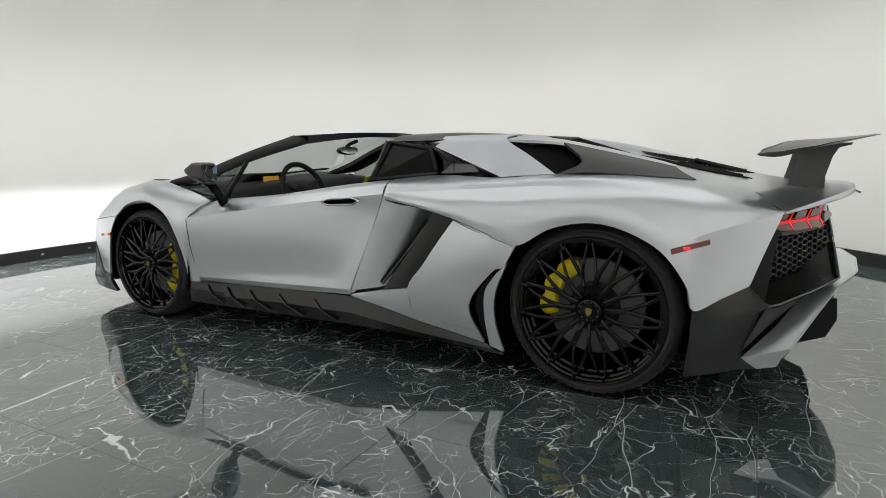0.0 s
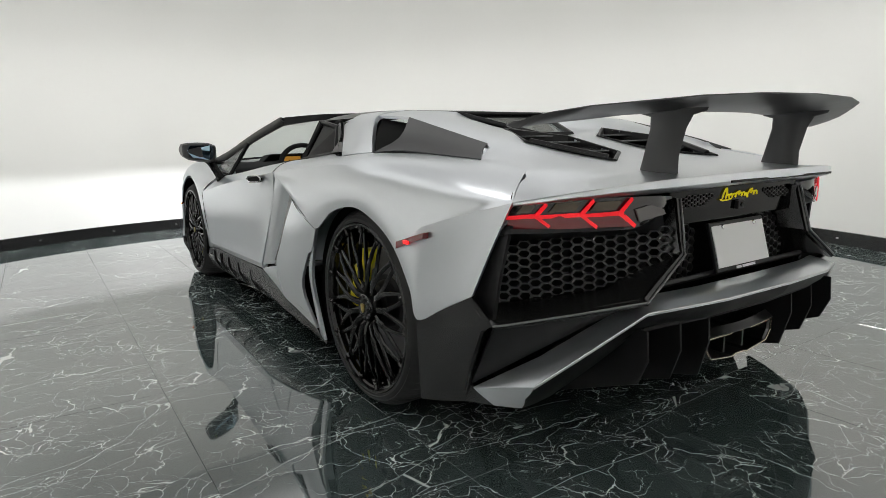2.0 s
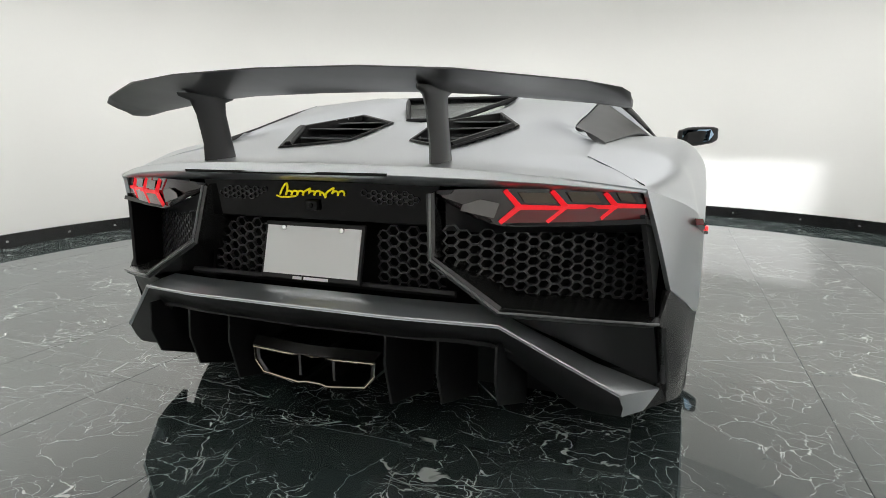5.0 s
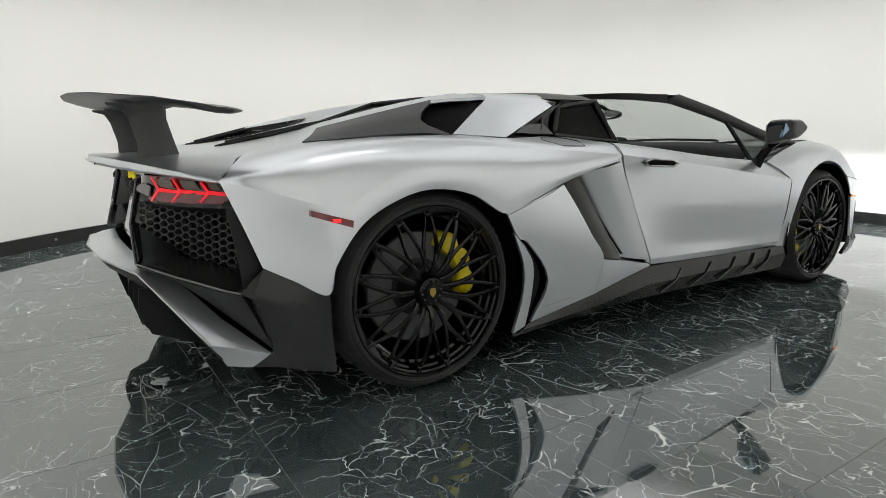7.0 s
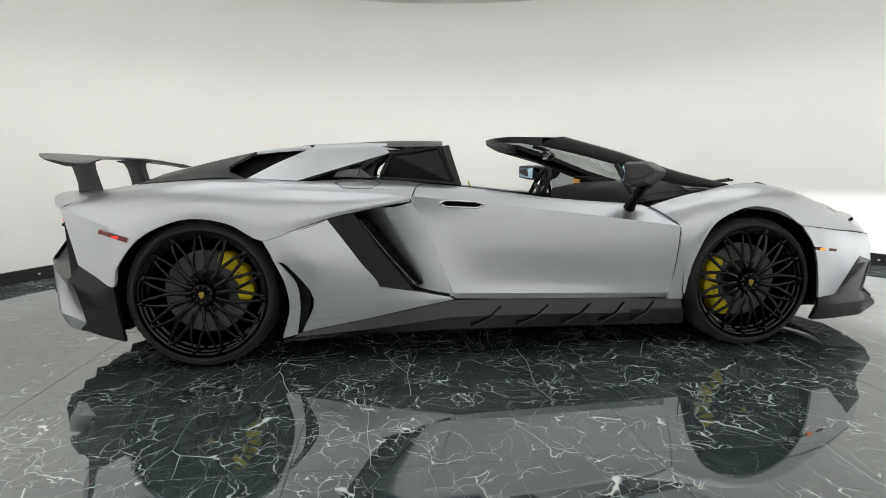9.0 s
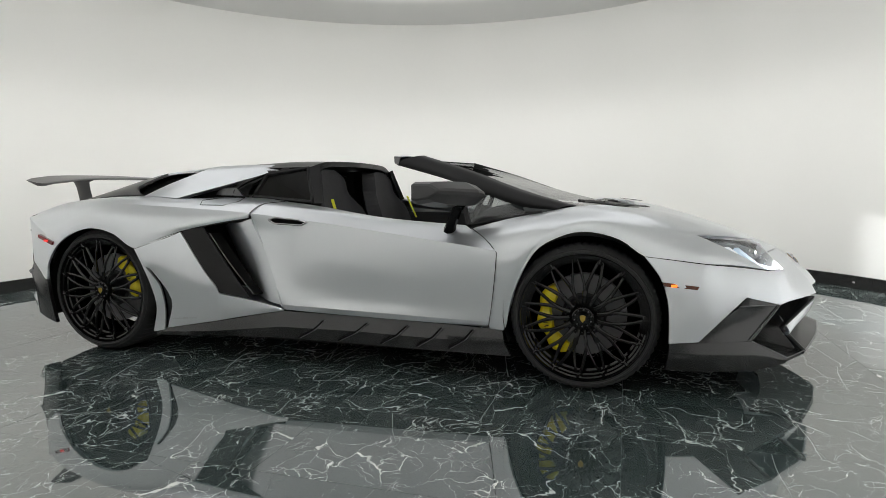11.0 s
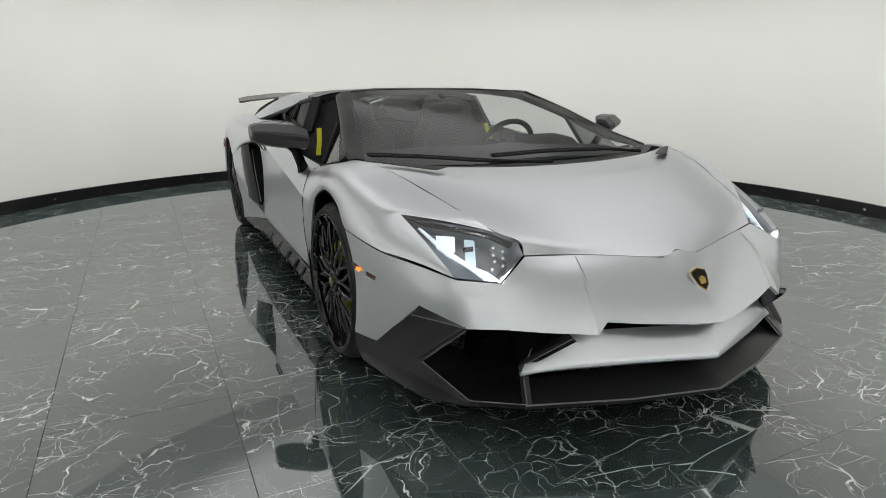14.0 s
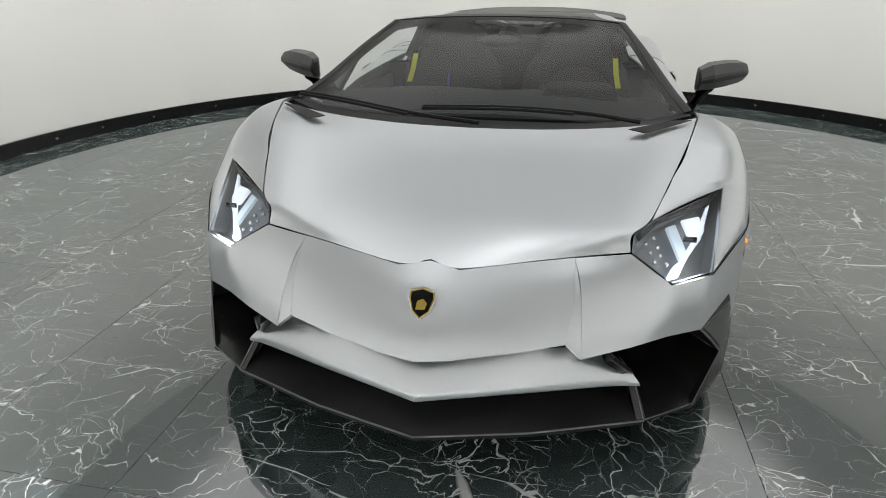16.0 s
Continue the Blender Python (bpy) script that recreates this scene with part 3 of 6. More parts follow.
def front_bumper():
    c = [
        [(0, 3.634, 0.592), (0, 3.70, 0.55), (0, 3.76, 0.50), (0, 3.815, 0.455), (0, 3.85, 0.409)],
        [(0.085, 3.652, 0.58), (0.09, 3.70, 0.54), (0.09, 3.755, 0.495), (0.09, 3.80, 0.452), (0.09, 3.832, 0.412)],
        [(0.25, 3.609, 0.597), (0.25, 3.66, 0.553), (0.25, 3.71, 0.505), (0.25, 3.755, 0.46), (0.25, 3.785, 0.425)],
        [(0.385, 3.569, 0.606), (0.388, 3.615, 0.57), (0.39, 3.66, 0.525), (0.385, 3.70, 0.48), (0.375, 3.739, 0.436)],
    ]
    nose = panel("nose", c, silver, car, nu=4, nv=4, out=(0, 1, 0.3), both=True, label="silver nose with a raised centre line", linear_u=True)
    for side, _ in SIDES:
        s = [
            [(0.385, 3.569, 0.605), (0.40, 3.615, 0.572), (0.41, 3.665, 0.52), (0.415, 3.715, 0.46), (0.418, 3.748, 0.403)],
            [(0.536, 3.508, 0.603), (0.54, 3.555, 0.555), (0.54, 3.60, 0.50), (0.545, 3.635, 0.45), (0.55, 3.66, 0.40)],
            [(0.648, 3.554, 0.541), (0.648, 3.565, 0.51), (0.648, 3.575, 0.47), (0.65, 3.58, 0.435), (0.652, 3.585, 0.40)],
            [(0.768, 3.474, 0.546), (0.765, 3.49, 0.51), (0.76, 3.505, 0.47), (0.755, 3.515, 0.435), (0.75, 3.525, 0.398)],
            [(0.838, 3.345, 0.567), (0.845, 3.352, 0.53), (0.848, 3.362, 0.50), (0.85, 3.368, 0.47), (0.849, 3.373, 0.441)],
            [(0.91, 3.2, 0.584), (0.917, 3.20, 0.50), (0.92, 3.20, 0.41), (0.926, 3.188, 0.32), (0.930, 3.180, 0.254)],
            [(0.944, 3.07, 0.603), (0.946, 3.10, 0.52), (0.947, 3.115, 0.43), (0.949, 3.12, 0.34), (0.951, 3.12, 0.252)],
            [(0.961, 2.957, 0.617), (0.959, 3.02, 0.53), (0.957, 3.05, 0.44), (0.962, 3.06, 0.34), (0.970, 3.06, 0.250)],
        ]
        panel("front_bumper", s, silver, car, side, nu=4, nv=4, out=(0.7, 0.7, 0), linear_u=True, label="satin silver front bumper corner")
        panel("fang", [[(0.376, 3.739, 0.438), (0.389, 3.66, 0.525), (0.386, 3.57, 0.605)], [(0.417, 3.748, 0.404), (0.409, 3.665, 0.522), (0.387, 3.57, 0.605)]], silver, car, side, nu=2, nv=3, out=(0, 1, 0))
        face = [
            [(0.930, 3.180, 0.252), (0.898, 3.265, 0.335), (0.866, 3.345, 0.402)],
            [(0.905, 3.27, 0.253), (0.862, 3.34, 0.33), (0.815, 3.425, 0.401)],
            [(0.851, 3.396, 0.254), (0.802, 3.46, 0.326), (0.749, 3.525, 0.398)],
        ]
        panel("intake_surround", face, carbon_sheen, car, side, nu=4, nv=4, out=(0.7, 0.7, 0), linear_u=True, linear_v=True, thick=0.005, label="dark carbon surround of the front air intake")
        facet = [[(0.866, 3.345, 0.403), (0.815, 3.425, 0.402), (0.749, 3.525, 0.399)], [(0.850, 3.373, 0.441), (0.812, 3.421, 0.441), (0.774, 3.470, 0.440)]]
        panel("surround_facet", facet, carbon_sheen, car, side, nu=2, nv=3, out=(0, 0.3, 1), thick=0.01)
        lower = [
            [(0.970, 3.06, 0.248), (0.970, 3.06, 0.20), (0.940, 3.05, 0.125)],
            [(0.930, 3.180, 0.250), (0.938, 3.19, 0.19), (0.905, 3.2, 0.120)],
            [(0.851, 3.396, 0.252), (0.872, 3.39, 0.19), (0.848, 3.40, 0.120)],
            [(0.759, 3.558, 0.168), (0.762, 3.56, 0.158), (0.752, 3.553, 0.140)],
        ]
        panel("lower_corner", lower, carbon_sheen, car, side, nu=5, nv=4, out=(0.8, 0.5, 0), linear_u=True, linear_v=True, thick=0.02)
        inner = [[(0.747, 3.521, 0.397), (0.800, 3.456, 0.326), (0.849, 3.39, 0.252)], [(0.69, 3.32, 0.385), (0.71, 3.27, 0.32), (0.74, 3.22, 0.24)]]
        panel("intake_wall", inner, black_satin, car, side, nu=3, nv=3, out=(-1, 0.3, 0))
        ground = [[(0.849, 3.394, 0.250), (0.757, 3.553, 0.164), (0.612, 3.655, 0.168)], [(0.74, 3.22, 0.24), (0.66, 3.33, 0.215), (0.545, 3.42, 0.20)]]
        panel("intake_floor", ground, carbon_sheen, car, side, nu=4, nv=4, out=(0, 0.3, 1), thick=0.02, linear_v=True)
        arrow = [[(0.496, 3.722, 0.396), (0.578, 3.577, 0.259), (0.611, 3.662, 0.171)], [(0.44, 3.50, 0.40), (0.53, 3.40, 0.28), (0.555, 3.44, 0.19)]]
        panel("intake_strut", arrow, carbon_sheen, car, side, nu=4, nv=5, out=(1, 0.2, 0.2), thick=0.018, linear_v=True, linear_u=True)
        tip = [[(0.496, 3.722, 0.394), (0.578, 3.577, 0.257), (0.611, 3.660, 0.169)], [(0.47, 3.66, 0.385), (0.545, 3.56, 0.262), (0.585, 3.62, 0.172)]]
        panel("strut_edge", tip, black_satin, car, side, nu=2, nv=5, out=(0, 1, 0), linear_v=True, linear_u=True)
        plate("intake_back", [(0.40, 3.38, 0.42), (0.74, 3.27, 0.42), (0.76, 3.20, 0.16), (0.52, 3.35, 0.16)], (0, -0.02, 0), black_deep, car, side)
    lip = [
        [(0, 3.78, 0.375), (0.3, 3.68, 0.375), (0.46, 3.61, 0.36), (0.52, 3.56, 0.325)],
        [(0, 3.825, 0.33), (0.3, 3.72, 0.325), (0.50, 3.625, 0.305), (0.565, 3.585, 0.28)],
        [(0, 3.851, 0.284), (0.3, 3.742, 0.277), (0.52, 3.64, 0.255), (0.60, 3.602, 0.238)],
        [(0, 3.78, 0.25), (0.3, 3.68, 0.245), (0.5, 3.58, 0.225), (0.55, 3.55, 0.215)],
    ]
    panel("lower_lip", lip, silver, car, nu=4, nv=5, out=(0, 1, 0.2), both=True, label="silver bar across the lower grille")
    spl = [
        [(0, 3.76, 0.235), (0.3, 3.66, 0.225), (0.56, 3.56, 0.2)],
        [(0, 3.871, 0.185), (0.3, 3.788, 0.178), (0.613, 3.662, 0.168)],
        [(0, 3.868, 0.168), (0.3, 3.785, 0.161), (0.61, 3.66, 0.150)],
        [(0, 3.60, 0.14), (0.3, 3.55, 0.14), (0.58, 3.45, 0.14)],
    ]
    panel("front_splitter", spl, carbon, car, nu=4, nv=6, out=(0, 1, 0.2), both=True, linear_u=True, label="black carbon front splitter")


def side_skirt(side):
    s = [
        [(0.957, 0.44, 0.158), (0.962, 0.42, 0.14), (0.955, 0.37, 0.118), (0.90, 0.37, 0.11)],
        [(0.963, 0.80, 0.222), (0.972, 0.80, 0.17), (0.935, 0.80, 0.132), (0.88, 0.8, 0.125)],
        [(0.940, 1.18, 0.290), (0.958, 1.17, 0.21), (0.925, 1.15, 0.142), (0.87, 1.1, 0.13)],
        [(0.937, 1.6, 0.282), (0.953, 1.6, 0.21), (0.922, 1.6, 0.138), (0.87, 1.6, 0.13)],
        [(0.935, 2.0, 0.272), (0.95, 2.0, 0.20), (0.92, 2.0, 0.133), (0.87, 2.0, 0.13)],
        [(0.943, 2.335, 0.259), (0.952, 2.345, 0.20), (0.92, 2.37, 0.13), (0.87, 2.37, 0.13)],
    ]
    skirt = panel("side_skirt", s, carbon_sheen, car, side, nu=6, nv=3, linear_v=True, label="black carbon side skirt with slanted ribs", linear_u=True)
    f = (lambda p: Vector(p)) if side > 0 else flip_x
    for y0, y1 in ((1.295, 1.412), (1.52, 1.653), (1.752, 1.864), (1.944, 2.04), (2.104, 2.194)):
        line = [f(p) for p in ((0.940, y0 - 0.03, 0.155), (0.954, y0 + (y1 - y0) * 0.55, 0.205), (0.944, y1, 0.252))]
        # black tube draws the recess's shade, grey tube its bright edge
        part("rib_shade_line", tube(bmesh.new(), line, 0.0055, 6), black_deep, skirt)
        part("rib_edge_glint", tube(bmesh.new(), [p + Vector((0.002 * side, 0.009, 0)) for p in line], 0.0028, 6), steel_dark, skirt)


def wheel(x, y, radius, rim_radius, width, side, seed):
    w = tagged(new("wheel"), "gloss black multi-spoke wheel with a low tyre")
    w.parent = car
    w.matrix_basis = pose(x * side, y, radius, 0, 0, 0 if side > 0 else 180) @ pose(0, 0, 0, seed * 7.0)
    # the outer face looks along +x
    R, r, b = radius, rim_radius, width
    prof = [(0.0 - b, r * 0.97), (0.012 - b, r + 0.012), (0.045 - b, R - 0.012), (0.075 - b, R - 0.001), (-b / 2, R), (-0.055, R - 0.001), (-0.03, R - 0.008), (-0.008, R - 0.024), (-0.005, R - 0.026), (-0.007, R - 0.029), (0.0, R - 0.036), (0.002, r + 0.020), (0.0045, r + 0.018), (0.004, r + 0.013), (0.001, r + 0.012), (0.0, r + 0.006), (-0.012, r * 0.985)]
    # turned body with cross grooves cut into the tread
    bm, steps = bmesh.new(), 180
    rows = []
    for i, (s, rr) in enumerate(prof):
        rows.append([Vector((s, q * math.cos(k * math.tau / steps), q * math.sin(k * math.tau / steps))) for k in range(steps) for q in (rr - (0.006 if 3 <= i <= 6 and k % 3 == 0 else 0.0),)])
    skin(bm, rows, close=True)
    bmesh.ops.recalc_face_normals(bm, faces=bm.faces)
    tyre = part("tyre", bm, rubber, w)
    # rim barrel with a rolled lip and stepped shoulders
    prof = [(-0.012, r), (-0.002, r + 0.005), (0.003, r + 0.001), (0.002, r - 0.006), (-0.008, r - 0.009), (-0.012, r - 0.016), (-0.030, r - 0.018), (-0.034, r - 0.026), (-0.062, r - 0.029), (-0.066, r - 0.038), (-b + 0.06, r - 0.055), (-b + 0.01, r - 0.02), (-b + 0.005, r)]
    bm = lathe(bmesh.new(), prof, 96)
    count = 15

    def at(rr, aa, out):
        return (out, rr * math.cos(aa), rr * math.sin(aa))

    for k in range(count):
        a, half = k * math.tau / count, math.pi / count
        tube(bm, [at(0.048, a, -0.040), at(0.075, a, -0.016), at(r * 0.36, a, -0.010), at(r * 0.44, a, -0.012)], [0.0115, 0.0088, 0.0082, 0.0088], 8, squash=1.4)
        for s in (-1, 1):
            tube(bm, [at(r * 0.41, a, -0.013), at(r * 0.56, a + s * half * 0.25, -0.011), at(r * 0.76, a + s * half * 0.60, -0.014), at(r - 0.010, a + s * half * 0.90, -0.022)], [0.0072, 0.0064, 0.0058, 0.0062], 8, squash=1.35)
        # clasp that ties neighbouring spokes to the lip
        tube(bm, [at(r - 0.030, a + half * 0.80, -0.010), at(r - 0.024, a + half, -0.007), at(r - 0.030, a + half * 1.20, -0.010)], 0.0058, 6)
        tube(bm, [at(r - 0.026, a + half, -0.008), at(r - 0.004, a + half, -0.006)], 0.0068, 6)
    part("rim", bm, wheel_black, w, "gloss black rim with fifteen forked spokes")
    bm = lathe(bmesh.new(), [(-0.06, 0.052), (-0.018, 0.052), (-0.008, 0.048), (-0.006, 0.044), (-0.010, 0.042), (-0.010, 0.030), (-0.002, 0.027), (-0.001, 0.001)], 48)
    part("hub_cap", bm, wheel_black, w)
    for k in range(10):
        a = k * math.tau / 10
        bm = lathe(bmesh.new(), [(-0.012, 0.0035), (-0.006, 0.0035), (-0.005, 0.0025), (-0.005, 0.0003)], 8)
        part("wheel_bolt", bm, steel_dark, w, matrix=pose(0, 0.0375 * math.cos(a), 0.0375 * math.sin(a)))
    bm = bmesh.new()
    prism(bm, [(0.003, 0.013 * u, 0.016 * v) for u, v in ((0, -1.1), (0.85, -0.3), (0.95, 0.8), (0, 1.0), (-0.95, 0.8), (-0.85, -0.3))], (0.003, 0, 0))
    bmesh.ops.transform(bm, matrix=pose(-0.004, 0, 0, -seed * 7.0), verts=bm.verts)
    part("badge", bm, badge_gold, w, "small gold and black shield badge", smooth=False)
    br = r * 0.67
    bm = lathe(bmesh.new(), [(-0.105, br * 0.52), (-0.105, br - 0.003), (-0.108, br), (-0.132, br), (-0.135, br - 0.003), (-0.135, br * 0.52)], 72)
    part("brake_disc", bm, disc_metal, w, "dark grey ceramic brake disc")
    bm = lathe(bmesh.new(), [(-0.05, 0.05), (-0.06, 0.075), (-0.098, 0.088), (-0.103, br * 0.53), (-0.112, br * 0.53)], 40)
    part("disc_bell", bm, black_satin, w)
    # caliper with lobes for its pistons, on the side of the disc that faces the middle of the car
    bm = bmesh.new()
    toward = 1 if y < 1 else -1
    lo, hi = r * 0.47, r * 0.755
    a0, a1 = (-14, 68) if toward > 0 else (-66, 44)
    steps = 22
    ring = [radians(a0 + (a1 - a0) * k / steps) for k in range(steps + 1)]
    rows = []
    for q, (ra, xx) in enumerate(((lo + 0.012, -0.13), (lo + 0.006, -0.068), (lo + 0.014, -0.056), (hi - 0.028, -0.050), (hi - 0.010, -0.056), (hi, -0.070), (hi, -0.15))):
        row = []
        for i, aa in enumerate(ring):
            lobe = abs(math.sin(i / steps * math.pi * 3))
            end = 0.010 if i in (0, steps) else 0.0
            rr = ra - (0.020 * (1 - lobe) if q >= 4 else 0) + (0.010 * (1 - lobe) if q <= 2 else 0)
            row.append(Vector((xx - (0.010 * (1 - lobe) if 1 <= q <= 4 else 0) - end, rr * math.cos(aa), rr * math.sin(aa))))
        rows.append(row)
    g = skin(bm, rows)
    bm.faces.new([row[0] for row in g])
    bm.faces.new([row[-1] for row in g][::-1])
    flip = (1 if toward > 0 else -1) * (1 if side > 0 else -1)
    for v in bm.verts:
        v.co.y *= flip
    bmesh.ops.recalc_face_normals(bm, faces=bm.faces)
    bmesh.ops.transform(bm, matrix=pose(0, 0, 0, -seed * 7.0), verts=bm.verts)
    cal = part("caliper", bm, yellow_paint, w, "yellow brake caliper with rounded lobes")
    # short dark bars where small marking stands on the caliper
    for k in range(3):
        aa = radians(a0 + (a1 - a0) * (0.44 + 0.05 * k))
        bm = bmesh.new()
        prism(bm, [Vector((-0.0495, flip * (lo + (hi - lo) * v) * math.cos(aa + d), (lo + (hi - lo) * v) * math.sin(aa + d))) for v, d in ((0.38, -0.012), (0.62, -0.012), (0.62, 0.012), (0.38, 0.012))], (0.0012, 0, 0))
        bmesh.ops.recalc_face_normals(bm, faces=bm.faces)
        bmesh.ops.transform(bm, matrix=pose(0, 0, 0, -seed * 7.0), verts=bm.verts)
        part("marking_bar", bm, black_satin, cal, smooth=False)
    return w


badge_gold = material("badge_gold", (0.5, 0.36, 0.08), 0.3, 0.8)
wheel_black = material("gloss_black_wheel_paint", (0.003, 0.003, 0.0033), 0.07, 0.0, 0.0, 0.42)
for side, _ in SIDES:
    rear_quarter(side)
    side_intake(side)
    door(side)
    front_fender(side)
    side_skirt(side)
    wheel(0.965, 0.0, 0.355, 0.298, 0.33, side, 1)
    wheel(0.955, 2.70, 0.335, 0.283, 0.25, side, 2)
hood()
front_bumper()



# ---------------------------------------------------------------- tail, roof and cabin
def glass_sheet(name, tint, rough=0.03, shine=(0.92, 0.06)):
    """A clear pane: see-through, with a gloss that grows towards glancing angles."""
    m = bpy.data.materials.new(name)
    m.use_nodes = True
    t = m.node_tree
    t.nodes.clear()
    out = t.nodes.new("ShaderNodeOutputMaterial")
    clear, gloss = t.nodes.new("ShaderNodeBsdfTransparent"), t.nodes.new("ShaderNodeBsdfGlossy")
    mix, facing = t.nodes.new("ShaderNodeMixShader"), t.nodes.new("ShaderNodeLayerWeight")
    power, scale = t.nodes.new("ShaderNodeMath"), t.nodes.new("ShaderNodeMath")
    clear.inputs[0].default_value = (*tint, 1)
    gloss.inputs["Roughness"].default_value = rough
    power.operation, power.inputs[1].default_value = "POWER", 5.0
    scale.operation, scale.inputs[1].default_value, scale.inputs[2].default_value = "MULTIPLY_ADD", *shine
    t.links.new(facing.outputs["Facing"], power.inputs[0])
    t.links.new(power.outputs[0], scale.inputs[0])
    t.links.new(scale.outputs[0], mix.inputs[0])
    t.links.new(clear.outputs[0], mix.inputs[1])
    t.links.new(gloss.outputs[0], mix.inputs[2])
    t.links.new(mix.outputs[0], out.inputs[0])
    return m


windscreen_mat = glass_sheet("laminated_windscreen", (0.76, 0.80, 0.79), 0.0, (0.75, 0.035))
tint_mat = glass_sheet("dark_tinted_glass", (0.02, 0.023, 0.024), 0.12, (0.5, 0.03))
light_tint_mat = glass_sheet("lightly_tinted_glass", (0.60, 0.62, 0.62))
cover_mat = glass_sheet("lamp_cover", (0.93, 0.94, 0.95))


def inside(poly, x, z):
    hit = False
    for (x0, z0), (x1, z1) in zip(poly, poly[1:] + poly[:1]):
        if (z0 > z) != (z1 > z) and x < (x1 - x0) * (z - z0) / (z1 - z0) + x0:
            hit = not hit
    return hit


def hex_grille(name, poly, to_place, cell, mat, parent, side=1, bar=0.17, depth=0.012, label=""):
    """Honeycomb bars inside an outline; to_place turns the flat (u, v) into a place."""
    f = (lambda p: Vector(p)) if side > 0 else flip_x
    xs, zs = [p[0] for p in poly], [p[1] for p in poly]
    bm = bmesh.new()
    dx, dz = cell * 1.62, cell * math.sqrt(3) * 0.92
    corner = [(1.08 * math.cos(k * math.tau / 6), 0.92 * math.sin(k * math.tau / 6)) for k in range(6)]
    col, x = 0, min(xs)
    while x < max(xs) + cell:
        z = min(zs) + (dz / 2 if col % 2 else 0)
        while z < max(zs) + cell:
            if inside(poly, x, z):
                a = [bm.verts.new(f(to_place(x + cell * u, z + cell * v))) for u, v in corner]
                b = [bm.verts.new(f(to_place(x + cell * (1 - bar) * u, z + cell * (1 - bar) * v))) for u, v in corner]
                for k in range(6):
                    bm.faces.new((a[k], a[(k + 1) % 6], b[(k + 1) % 6], b[k]))
            z += dz
        x += dx
        col += 1
    bmesh.ops.remove_doubles(bm, verts=bm.verts, dist=0.0008)
    outward(bm, f((0.3, -1, 0)) if to_place(0.5, 0.5)[1] < 1 else f((0.3, 1, 0)))
    return part(name, bm, mat, parent, label, smooth=False, thick=depth)


grille_black = material("grille_plastic", (0.04, 0.04, 0.041), 0.3)
slat_black = material("smoked_glass_slat", (0.13, 0.14, 0.145), 0.05, 0.55, 0.0, 0.9)
warm_steel = material("warm_polished_steel", (0.55, 0.48, 0.38), 0.18, 1.0)
highlight_badge_grey = material("satin_highlight_and_badge", (0.62, 0.63, 0.65), 0.3, 0.9)
# paler than the carbon, to draw a highlight along its edges
carbon_highlight = material("carbon_edge_highlight", (0.20, 0.20, 0.205), 0.3, 0.6)
DIAMOND = [(0.285, 0.03), (0.415, -0.235), (0.288, -0.525), (0.112, -0.395), (0.088, -0.12)]


